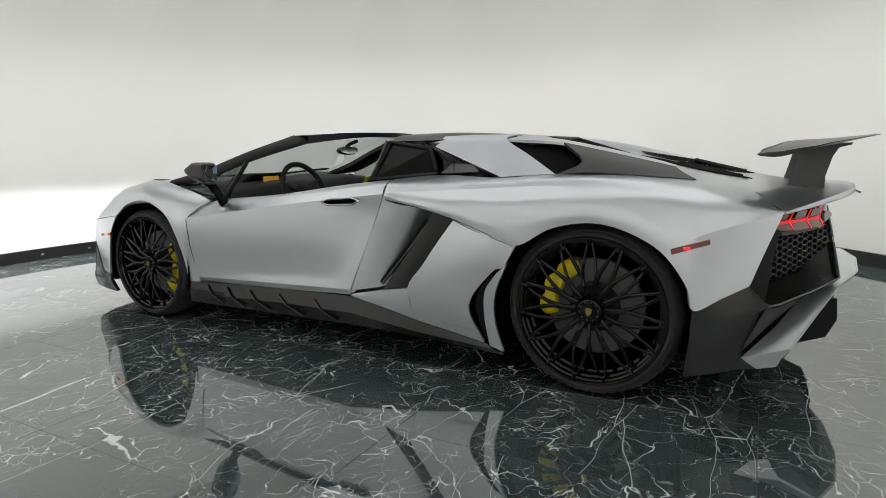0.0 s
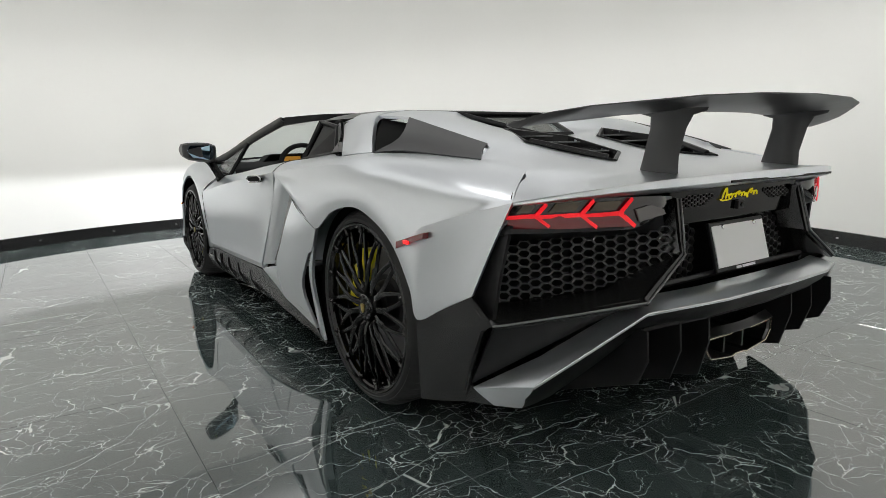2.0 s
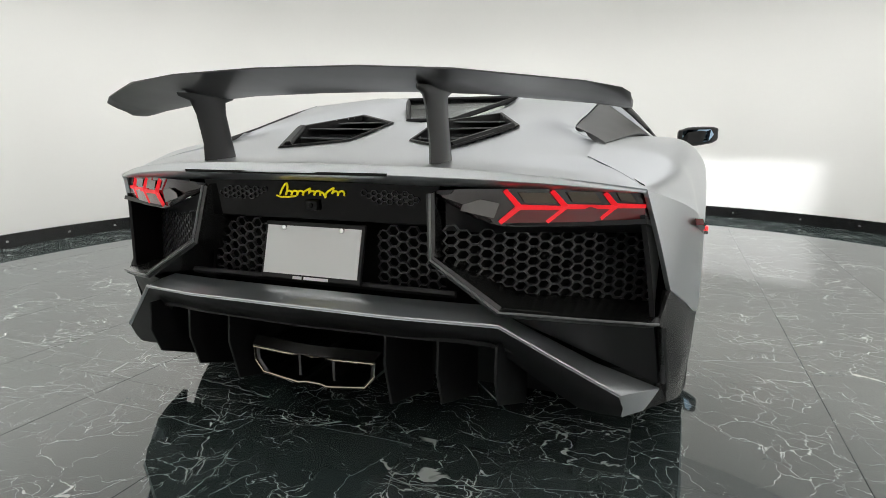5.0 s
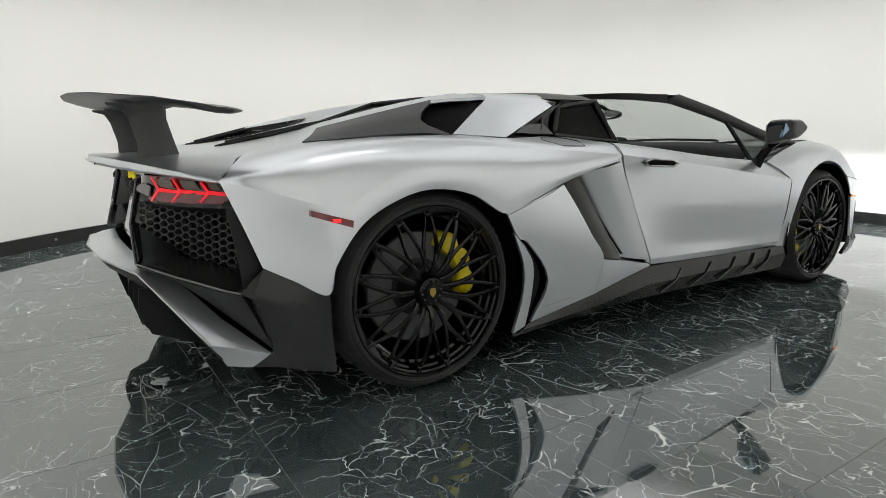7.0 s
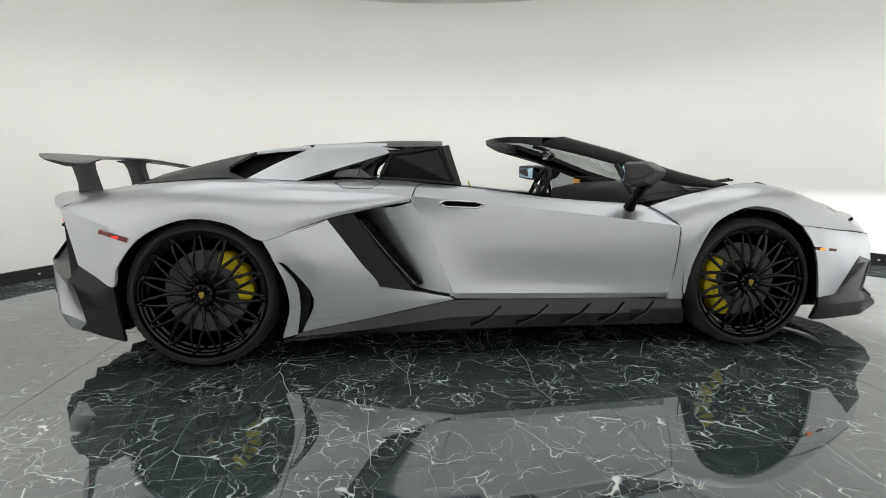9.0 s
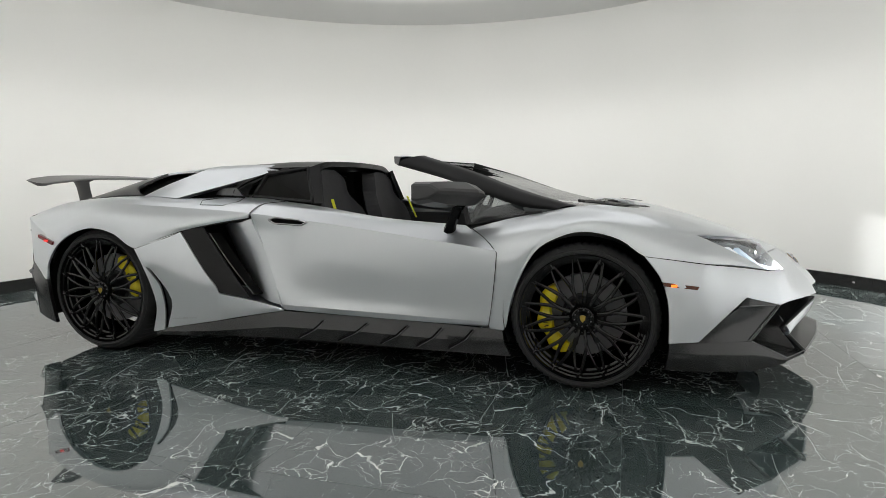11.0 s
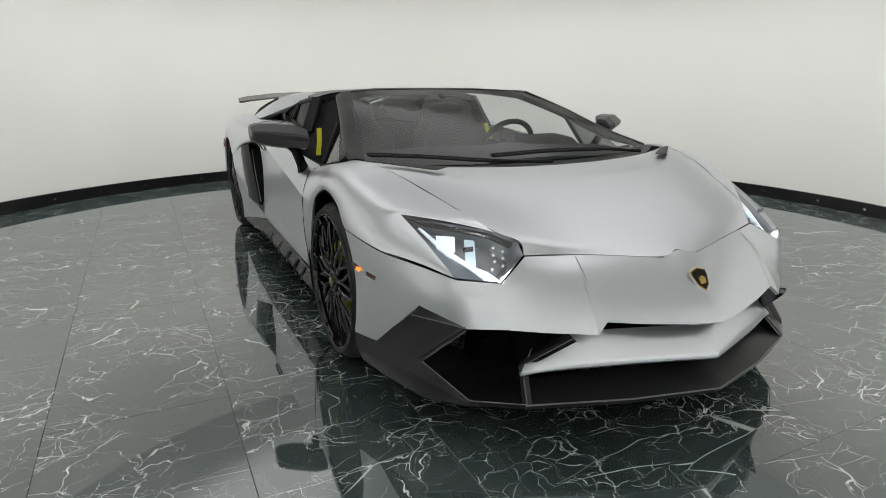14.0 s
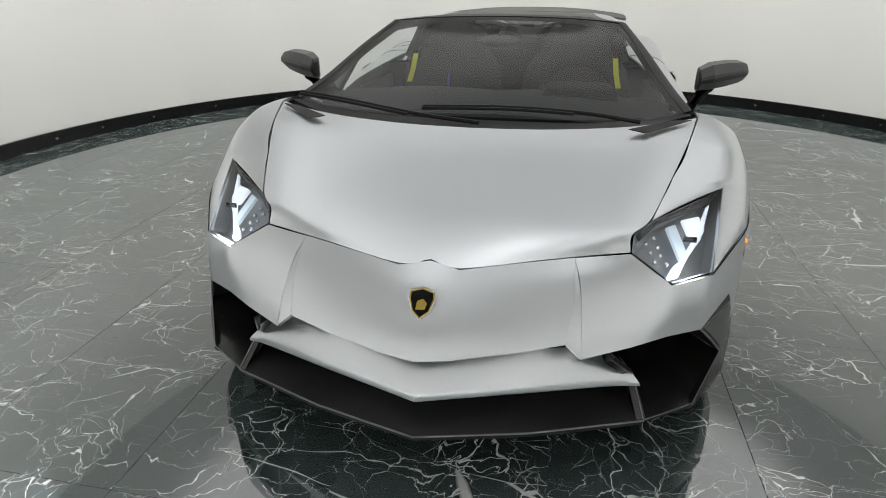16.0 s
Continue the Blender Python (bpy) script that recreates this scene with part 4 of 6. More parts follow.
def rear_deck():
    s = [
        [(0, -0.93, 0.826), (0.2, -0.92, 0.825), (0.4, -0.875, 0.818), (0.62, -0.785, 0.798), (0.838, -0.652, 0.765)],
        [(0, -0.80, 0.826), (0.2, -0.79, 0.826), (0.38, -0.755, 0.822), (0.56, -0.68, 0.815), (0.763, -0.592, 0.803)],
        [(0, -0.62, 0.840), (0.2, -0.62, 0.840), (0.38, -0.60, 0.838), (0.55, -0.56, 0.84), (0.692, -0.532, 0.832)],
        [(0, -0.36, 0.882), (0.2, -0.36, 0.880), (0.4, -0.35, 0.888), (0.55, -0.33, 0.883), (0.688, -0.32, 0.865)],
        [(0, -0.10, 0.935), (0.2, -0.10, 0.94), (0.4, -0.12, 0.948), (0.52, -0.16, 0.943), (0.602, -0.25, 0.912)],
        [(0.06, 0.06, 0.945), (0.22, 0.08, 0.965), (0.38, 0.08, 0.993), (0.50, 0.06, 0.995), (0.61, 0.0, 0.972)],
        [(0.19, 0.25, 0.985), (0.28, 0.27, 1.018), (0.40, 0.27, 1.035), (0.50, 0.26, 1.035), (0.62, 0.22, 1.022)],
        [(0.26, 0.40, 1.055), (0.33, 0.42, 1.06), (0.42, 0.44, 1.062), (0.50, 0.46, 1.060), (0.61, 0.49, 1.042)],
    ]
    nu, nv = 22, 18
    n_u, n_v = (len(s) - 1) * nu + 1, (len(s[0]) - 1) * nv + 1
    secs = [spline(q, n_v) for q in s]
    cols = [spline([q[j] for q in secs], n_u) for j in range(n_v)]
    bm = bmesh.new()
    for mirror in (False, True):
        rows = [[flip_x(cols[j][i]) if mirror else cols[j][i] for j in range(n_v)] for i in range(n_u)]
        skin(bm, rows)
    bmesh.ops.remove_doubles(bm, verts=bm.verts, dist=0.0004)
    doomed = [f for f in bm.faces if inside(DIAMOND, abs(f.calc_center_median().x), f.calc_center_median().y)]
    bmesh.ops.delete(bm, geom=doomed, context="FACES")
    bmesh.ops.recalc_face_normals(bm, faces=bm.faces)
    outward(bm, (0, 0, 1))
    deck = part("engine_cover", bm, silver, car, "silver engine cover with two diamond louvre openings", thick=0.012)

    def height(x, y):
        best = min(((c - Vector((x, y, c.z))).length, c.z) for col in cols for c in col)
        return best[1]

    for side, _ in SIDES:
        f = (lambda p: Vector(p)) if side > 0 else flip_x
        rim = [Vector((x, y, height(x, y) + 0.004)) for x, y in DIAMOND]
        mid = sum(rim, Vector()) / 5
        bm = bmesh.new()
        rows = [[f(mid + (p - mid) * k + Vector((0, 0, dz))) for p in rim] for k, dz in ((1.04, -0.002), (1.025, 0.003), (0.975, 0.002), (0.94, -0.06))]
        skin(bm, rows, close=True)
        bmesh.ops.recalc_face_normals(bm, faces=bm.faces)
        part("louvre_frame", bm, black_satin, deck, smooth=False)
        bm = bmesh.new()
        prism(bm, [f(mid + (p - mid) * 1.2 + Vector((0, 0, -0.062))) for p in rim], (0, 0, -0.01))
        bmesh.ops.recalc_face_normals(bm, faces=bm.faces)
        part("louvre_well", bm, black_deep, deck, smooth=False)
        # overlapping glossy slats across the opening, and a dark bar along its outer edge
        for y0, y1 in ((-0.50, -0.30), (-0.36, -0.16), (-0.21, -0.04), (-0.09, 0.02)):
            def span(y):
                cuts = []
                for p, q in zip(rim, rim[1:] + rim[:1]):
                    if (p.y - y) * (q.y - y) < 0:
                        cuts.append(p.lerp(q, (y - p.y) / (q.y - p.y)))
                cuts.sort(key=lambda c: c.x)
                return cuts[0].lerp(cuts[1], 0.05), cuts[0].lerp(cuts[1], 0.95)

            (a, b), (c, d) = span(y0), span(y1)
            bm = bmesh.new()
            prism(bm, [f(a + Vector((0, 0, -0.002))), f(b + Vector((0, 0, -0.008))), f(d + Vector((0, 0, -0.036))), f(c + Vector((0, 0, -0.030)))], (0, 0, -0.006))
            bmesh.ops.recalc_face_normals(bm, faces=bm.faces)
            part("louvre_slat", bm, slat_black, deck, smooth=False, bevel=0.002)
        part("louvre_bar", tube(bmesh.new(), [f(rim[1].lerp(mid, 0.1)), f(rim[2].lerp(mid, 0.12))], 0.012, 6), black_satin, deck)
    # rear edge under the lip
    under = [
        [(0, -0.93, 0.822), (0.2, -0.92, 0.821), (0.4, -0.875, 0.814), (0.62, -0.785, 0.794), (0.836, -0.654, 0.761)],
        [(0, -0.925, 0.796), (0.2, -0.915, 0.794), (0.4, -0.87, 0.788), (0.62, -0.78, 0.776), (0.830, -0.66, 0.757)],
        [(0, -0.80, 0.775), (0.2, -0.80, 0.772), (0.37, -0.785, 0.768), (0.6, -0.74, 0.764), (0.80, -0.67, 0.756)],
    ]
    panel("deck_lip", under, silver, car, nu=3, nv=5, out=(0, -1, 0), both=True, thick=0.004)
    plate("brake_lamp", [(-0.29, -0.928, 0.806), (0.29, -0.928, 0.806), (0.29, -0.928, 0.799), (-0.29, -0.928, 0.799)], (0, -0.004, 0), black_gloss, car, label="slim dark brake lamp strip under the lip", bevel=0)


def roof():
    s = [
        [(0.578, 1.165, 1.045), (0.45, 1.18, 1.075), (0.25, 1.19, 1.085), (0, 1.20, 1.088)],
        [(0.56, 0.945, 1.045), (0.45, 0.95, 1.078), (0.25, 0.95, 1.09), (0, 0.95, 1.092)],
        [(0.53, 0.70, 1.05), (0.42, 0.70, 1.072), (0.25, 0.70, 1.078), (0, 0.70, 1.08)],
        [(0.50, 0.47, 1.058), (0.42, 0.45, 1.064), (0.262, 0.41, 1.058), (0, 0.41, 1.058)],
    ]
    panel("roof_bridge", s, carbon, car, nu=4, nv=5, out=(0, 0, 1), both=True, thick=0.03, label="dark roof bridge behind the open cockpit")
    for side, _ in SIDES:
        b = [
            [(0.50, 0.97, 1.062), (0.548, 0.955, 1.036), (0.68, 0.70, 0.956), (0.815, 0.437, 0.876)],
            [(0.49, 0.75, 1.068), (0.575, 0.73, 1.043), (0.70, 0.53, 0.972), (0.812, 0.31, 0.886)],
            [(0.48, 0.49, 1.066), (0.61, 0.493, 1.042), (0.72, 0.34, 0.968), (0.80, 0.198, 0.891)],
        ]
        panel("roof_buttress", b, silver, car, side, nu=4, nv=4, out=(0.6, 0, 1), thick=0.02, label="silver flying buttress behind the side window")
        v = [
            [(0.622, 0.215, 1.023), (0.738, 0.098, 0.943), (0.802, 0.19, 0.890)],
            [(0.622, 0.02, 0.981), (0.70, -0.03, 0.936), (0.762, 0.02, 0.897)],
            [(0.602, -0.252, 0.917), (0.66, -0.295, 0.893), (0.703, -0.345, 0.870)],
        ]
        panel("shoulder_vent", v, wing_carbon, car, side, nu=4, nv=3, out=(0.6, 0, 1), thick=0.015, label="dark carbon air scoop on the rear shoulder")
        inner = [[(0.60, 0.47, 1.025), (0.71, 0.33, 0.955), (0.79, 0.20, 0.885)], [(0.58, 0.10, 0.98), (0.66, 0.05, 0.92), (0.74, 0.1, 0.88)]]
        panel("vent_mouth", inner, black_deep, car, side, nu=3, nv=3, out=(0.6, 0, 1))
        # quarter window with its frame and triangular trim
        win = [(0.675, 1.225, 0.846), (0.657, 0.835, 0.882), (0.612, 0.90, 1.004), (0.585, 1.15, 1.038)]
        g = plate("quarter_window", win, (-0.006, 0, 0), tint_mat, car, side, bevel=0, label="dark tinted quarter window")
        f = (lambda p: Vector(p)) if side > 0 else flip_x
        bm = tube(bmesh.new(), [f((p[0] + 0.003, p[1], p[2])) for p in straight(win + win[:1], 29)[:-1]], 0.012, 6, closed=True)
        part("window_seal", bm, black_satin, car)
        tri = [[(0.66, 0.83, 0.884), (0.685, 0.75, 0.93), (0.615, 0.895, 1.012), (0.575, 0.96, 1.03)], [(0.70, 0.72, 0.884), (0.69, 0.735, 0.93), (0.66, 0.77, 0.97), (0.58, 0.945, 1.028)]]
        panel("pillar_trim", tri, carbon, car, side, nu=2, nv=3, out=(1, 0, 0.3), thick=0.015, linear_u=True)
        back = [[(0.67, 0.80, 0.872), (0.64, 0.82, 0.95), (0.57, 0.93, 1.03)], [(0.70, 0.45, 0.872), (0.64, 0.48, 0.95), (0.57, 0.5, 1.03)]]
        panel("pillar_recess", back, carbon, car, side, nu=3, nv=3, out=(1, 0, 0.3), thick=0.01)
        # silver lip coloured as dark steel so that it looks shaded
        step = [[(0.688, 0.60, 0.893), (0.686, 0.632, 0.926)], [(0.698, 0.70, 0.889), (0.688, 0.69, 0.930)], [(0.702, 0.797, 0.885), (0.689, 0.741, 0.932)]]
        panel("recess_lip", step, steel_dark, car, side, nu=3, nv=3, out=(1, 0, 0.3), thick=0.03, label="small silver lip in the recess behind the quarter window, darkened as if shaded")
        post = [[(0.69, 1.222, 0.842), (0.60, 1.165, 1.045)], [(0.64, 1.262, 0.84), (0.555, 1.205, 1.052)]]
        panel("window_pillar", post, black_satin, car, side, nu=2, nv=5, out=(0.5, 1, 0), thick=0.03)
    # sloping rear window in the trough between the buttresses
    plate("rear_window", [(-0.25, 0.40, 1.045), (0.25, 0.40, 1.045), (0.085, 0.03, 0.943), (-0.085, 0.03, 0.943)], (0, 0.002, -0.005), windscreen_mat, car, bevel=0, label="sloping glass rear window")
    ring = [(-0.255, 0.40, 1.05), (0.255, 0.40, 1.05), (0.09, 0.03, 0.948), (-0.09, 0.03, 0.948)]
    part("rear_window_frame", tube(bmesh.new(), straight(ring + ring[:1], 33)[:-1], 0.010, 6, closed=True), black_satin, car)


def windscreen():
    g = [
        [(0, 1.60, 1.100), (0.2, 1.62, 1.099), (0.4, 1.70, 1.096), (0.575, 1.83, 1.088)],
        [(0, 1.93, 1.035), (0.24, 1.95, 1.033), (0.46, 2.02, 1.022), (0.642, 2.12, 1.003)],
        [(0, 2.35, 0.925), (0.27, 2.36, 0.922), (0.53, 2.38, 0.913), (0.715, 2.40, 0.90)],
        [(0, 2.80, 0.80), (0.3, 2.80, 0.80), (0.6, 2.74, 0.81), (0.782, 2.655, 0.826)],
    ]
    ob = panel("windscreen", g, windscreen_mat, car, nu=5, nv=4, out=(0, 0.5, 1), both=True, thick=0.0, label="raked clear windscreen")
    ob.visible_shadow = False
    h = [
        [(0, 1.605, 1.102), (0.2, 1.625, 1.101), (0.4, 1.705, 1.098), (0.578, 1.835, 1.090)],
        [(0, 1.515, 1.106), (0.2, 1.53, 1.105), (0.4, 1.60, 1.101), (0.588, 1.71, 1.086)],
        [(0, 1.52, 1.080), (0.2, 1.535, 1.079), (0.4, 1.60, 1.066), (0.60, 1.70, 1.040)],
        [(0, 1.62, 1.080), (0.2, 1.64, 1.078), (0.4, 1.71, 1.064), (0.575, 1.82, 1.036)],
        [(0, 1.605, 1.100), (0.2, 1.625, 1.099), (0.4, 1.705, 1.096), (0.575, 1.835, 1.086)],
    ]
    panel("screen_header", h, black_satin, car, nu=2, nv=6, out=(0, -1, 1), both=True, linear_u=True, thick=0.0, label="black header bar over the windscreen")
    for side, _ in SIDES:
        a = [
            [(0.562, 1.835, 1.092), (0.59, 1.80, 1.088), (0.607, 1.72, 1.068), (0.60, 1.70, 1.042)],
            [(0.632, 2.12, 1.004), (0.668, 2.10, 0.998), (0.695, 2.07, 0.965), (0.69, 2.05, 0.945)],
            [(0.704, 2.40, 0.902), (0.748, 2.39, 0.893), (0.775, 2.37, 0.86), (0.768, 2.36, 0.835)],
            [(0.775, 2.66, 0.828), (0.80, 2.63, 0.832), (0.815, 2.58, 0.822), (0.808, 2.56, 0.81)],
        ]
        panel("screen_pillar", a, black_satin, car, side, nu=5, nv=3, out=(1, 0, 0.5), thick=0.03, label="black windscreen pillar")
        tri = [(0.70, 2.085, 0.938), (0.758, 2.40, 0.835), (0.815, 2.42, 0.79), (0.815, 2.16, 0.745)]
        plate("front_quarter_light", tri, (-0.005, 0, 0), light_tint_mat, car, side, bevel=0)
        f = (lambda p: Vector(p)) if side > 0 else flip_x
        bm = tube(bmesh.new(), [f(p) for p in straight([(0.705, 2.075, 0.94), (0.76, 2.11, 0.84), (0.818, 2.145, 0.737)], 9)], 0.013, 6)
        part("window_divider", bm, black_satin, car)
        bm = tube(bmesh.new(), [f(p) for p in spline([(0.818, 2.145, 0.74), (0.85, 2.30, 0.765), (0.825, 2.5, 0.805)], 9)], 0.007, 6)
        part("fender_seal", bm, black_satin, car)
    cowl = [
        [(0, 2.955, 0.792), (0.36, 2.93, 0.797), (0.6, 2.84, 0.808), (0.79, 2.70, 0.826)],
        [(0, 2.76, 0.788), (0.36, 2.76, 0.792), (0.6, 2.70, 0.803), (0.785, 2.60, 0.82)],
    ]
    panel("cowl", cowl, black_satin, car, nu=3, nv=5, out=(0, 0, 1), both=True, thick=0.02, label="black cowl panel under the wipers")
    for name, pts in (("wiper", [(-0.02, 2.885, 0.805), (0.22, 2.825, 0.815), (0.53, 2.735, 0.840), (0.765, 2.665, 0.853)]), ("wiper", [(-0.60, 2.815, 0.818), (-0.40, 2.765, 0.832), (-0.11, 2.742, 0.838), (0.22, 2.757, 0.832)])):
        line = spline(pts, 14)
        bm = tube(bmesh.new(), line, 0.008, 6)
        tube(bm, [p + Vector((0, 0.02, -0.004)) for p in line[5:]], 0.006, 6)
        part(name, bm, black_satin, car, "black wiper arm and blade")
    for side, _ in SIDES:
        v = [(0.770, 2.83, 0.834), (0.60, 2.985, 0.816), (0.545, 2.965, 0.822), (0.70, 2.85, 0.833)]
        plate("hood_vent", v, (0, 0, 0.003), black_satin, car, side, bevel=0.001)


def mirror(side):
    f = (lambda p: Vector(p)) if side > 0 else flip_x
    m = tagged(new("wing_mirror"), "dark grey wing mirror on a slanted black stalk")
    m.parent = car
    bm = bmesh.new()
    rows = []
    # rings from the inner end to the outer tip: across, fore-aft middle, height middle, half depth, half height
    for x, y, z, dy, dz in ((0.893, 2.19, 0.876, 0.040, 0.036), (0.900, 2.185, 0.877, 0.062, 0.050), (0.955, 2.14, 0.884, 0.092, 0.060), (1.03, 2.085, 0.890, 0.090, 0.058), (1.095, 2.042, 0.896, 0.082, 0.050), (1.122, 2.028, 0.900, 0.066, 0.038), (1.128, 2.025, 0.901, 0.052, 0.028)):
        ring = []
        for c, s in ((-1.0, 0.86), (-0.85, 1.0), (0.30, 1.0), (0.92, 0.42), (1.0, 0.20), (0.9, -0.12), (0.25, -0.78), (-0.7, -1.0), (-1.0, -0.86)):
            ring.append(f((x, y + c * dy, z + s * dz)))
        rows.append(ring)
    g = skin(bm, rows, close=True)
    bm.faces.new(g[0])
    bm.faces.new(g[-1])
    bmesh.ops.recalc_face_normals(bm, faces=bm.faces)
    part("housing", bm, mirror_grey, m, sharp=14)
    glass = [(0.915, 2.118, 0.914), (0.96, 2.043, 0.930), (1.09, 1.962, 0.930), (1.108, 1.965, 0.898), (1.08, 1.965, 0.860), (0.965, 2.043, 0.842), (0.915, 2.118, 0.848)]
    bm = bmesh.new()
    prism(bm, [f(Vector(p) + Vector((-0.004, -0.006, 0))) for p in glass], f((0.004, 0.006, 0)))
    bmesh.ops.recalc_face_normals(bm, faces=bm.faces)
    part("mirror_glass", bm, mirror_glass_mat, m, "bluish mirror glass", smooth=False)
    bm = tube(bmesh.new(), [f(p) for p in ((0.885, 2.065, 0.700), (0.905, 2.085, 0.75), (0.935, 2.12, 0.82), (0.955, 2.14, 0.85))], [0.035, 0.024, 0.024, 0.03], 8)
    part("stalk", bm, black_gloss, m)


mirror_grey = noise_rough(material("satin_dark_grey", (0.07, 0.07, 0.072), 0.35, 0.5), 8, 0.3, 0.42)
mirror_glass_mat = material("blue_mirror_glass", (0.45, 0.62, 0.78), 0.02, 1.0)


smoked_amber = material("smoked_amber_lens", (0.075, 0.045, 0.022), 0.12, 0.0, 0.6)
clear_facet = material("clear_lamp_facet", (0.16, 0.15, 0.15), 0.1, 0.3, 0.6)


def tail_y(x):
    return -0.80 + (x - 0.494) * 0.383 + 0.39 * (x - 0.494) ** 2


def taillight(side):
    f = (lambda p: Vector(p)) if side > 0 else flip_x
    t = tagged(new("tail_light"), "smoked tail lamp with three lit red arrow shapes")
    t.parent = car
    lens = [[(0.356, -0.79, 0.758), (0.45, -0.805, 0.766), (0.6, -0.748, 0.766), (0.72, -0.69, 0.764), (0.833, -0.632, 0.758)], [(0.357, -0.795, 0.750), (0.45, -0.808, 0.722), (0.6, -0.751, 0.72), (0.72, -0.692, 0.718), (0.850, -0.614, 0.715)], [(0.358, -0.795, 0.742), (0.494, -0.795, 0.685), (0.6, -0.749, 0.676), (0.72, -0.688, 0.674), (0.858, -0.606, 0.678)]]
    panel("lens", lens, smoke_lens, t, side, nu=3, nv=4, out=(0.3, -1, 0), thick=0.006)
    red = [[(x, tail_y(x) - 0.004, 0.722) for x in (0.55, 0.62, 0.69, 0.76, 0.835)], [(x, tail_y(x) - 0.004, 0.687) for x in (0.52, 0.605, 0.68, 0.75, 0.835)]]
    panel("red_lens", red, red_lens, t, side, nu=2, nv=3, out=(0.3, -1, 0), thick=0.002)
    facet = [(0.505, 0.698), (0.517, 0.733), (0.475, 0.743), (0.436, 0.730), (0.43, 0.716)]
    bm = bmesh.new()
    prism(bm, [f((x, tail_y(x) - 0.004, z)) for x, z in facet], (0, 0.004, 0))
    bmesh.ops.recalc_face_normals(bm, faces=bm.faces)
    part("reverse_lamp", bm, clear_facet, t, "clear reversing lamp facet", smooth=False)
    # smoked amber panels above the arrows' tails
    for x0, x1 in ((0.572, 0.652), (0.676, 0.752), (0.782, 0.828)):
        bm = bmesh.new()
        prism(bm, [f((x, tail_y(x) - 0.005, z)) for x, z in ((x0, 0.735), (x1 - 0.012, 0.732), (x1 - 0.030, 0.757), (x0 - 0.014, 0.759))], (0, 0.003, 0))
        bmesh.ops.recalc_face_normals(bm, faces=bm.faces)
        part("amber_panel", bm, smoked_amber, t, smooth=False)
    for x, size, tail in ((0.564, 1.0, 0.094), (0.664, 0.95, 0.102), (0.773, 0.78, 0.064)):
        bm = bmesh.new()
        for (xa, za), (xb, zb), w in (((x, 0.724), (x + tail, 0.721), 0.0058), ((x - 0.002, 0.722), (x - 0.036 * size, 0.724 + 0.040 * size), 0.0068), ((x - 0.002, 0.726), (x - 0.046 * size, 0.724 - 0.037 * size), 0.0068)):
            along = Vector((xb - xa, 0, zb - za)).normalized()
            n = Vector((-along.z, 0, along.x)) * w
            ya, yb = tail_y(xa) - 0.005, tail_y(xb) - 0.005
            quad = [Vector((xa, ya, za)) + n, Vector((xa, ya, za)) - n, Vector((xb, yb, zb)) - n * 0.8, Vector((xb, yb, zb)) + n * 0.8]
            prism(bm, [f(q) for q in quad], (0, 0.003, 0))
        bmesh.ops.recalc_face_normals(bm, faces=bm.faces)
        part("led_arrow", bm, red_led, t, "glowing red arrow strip", smooth=False)


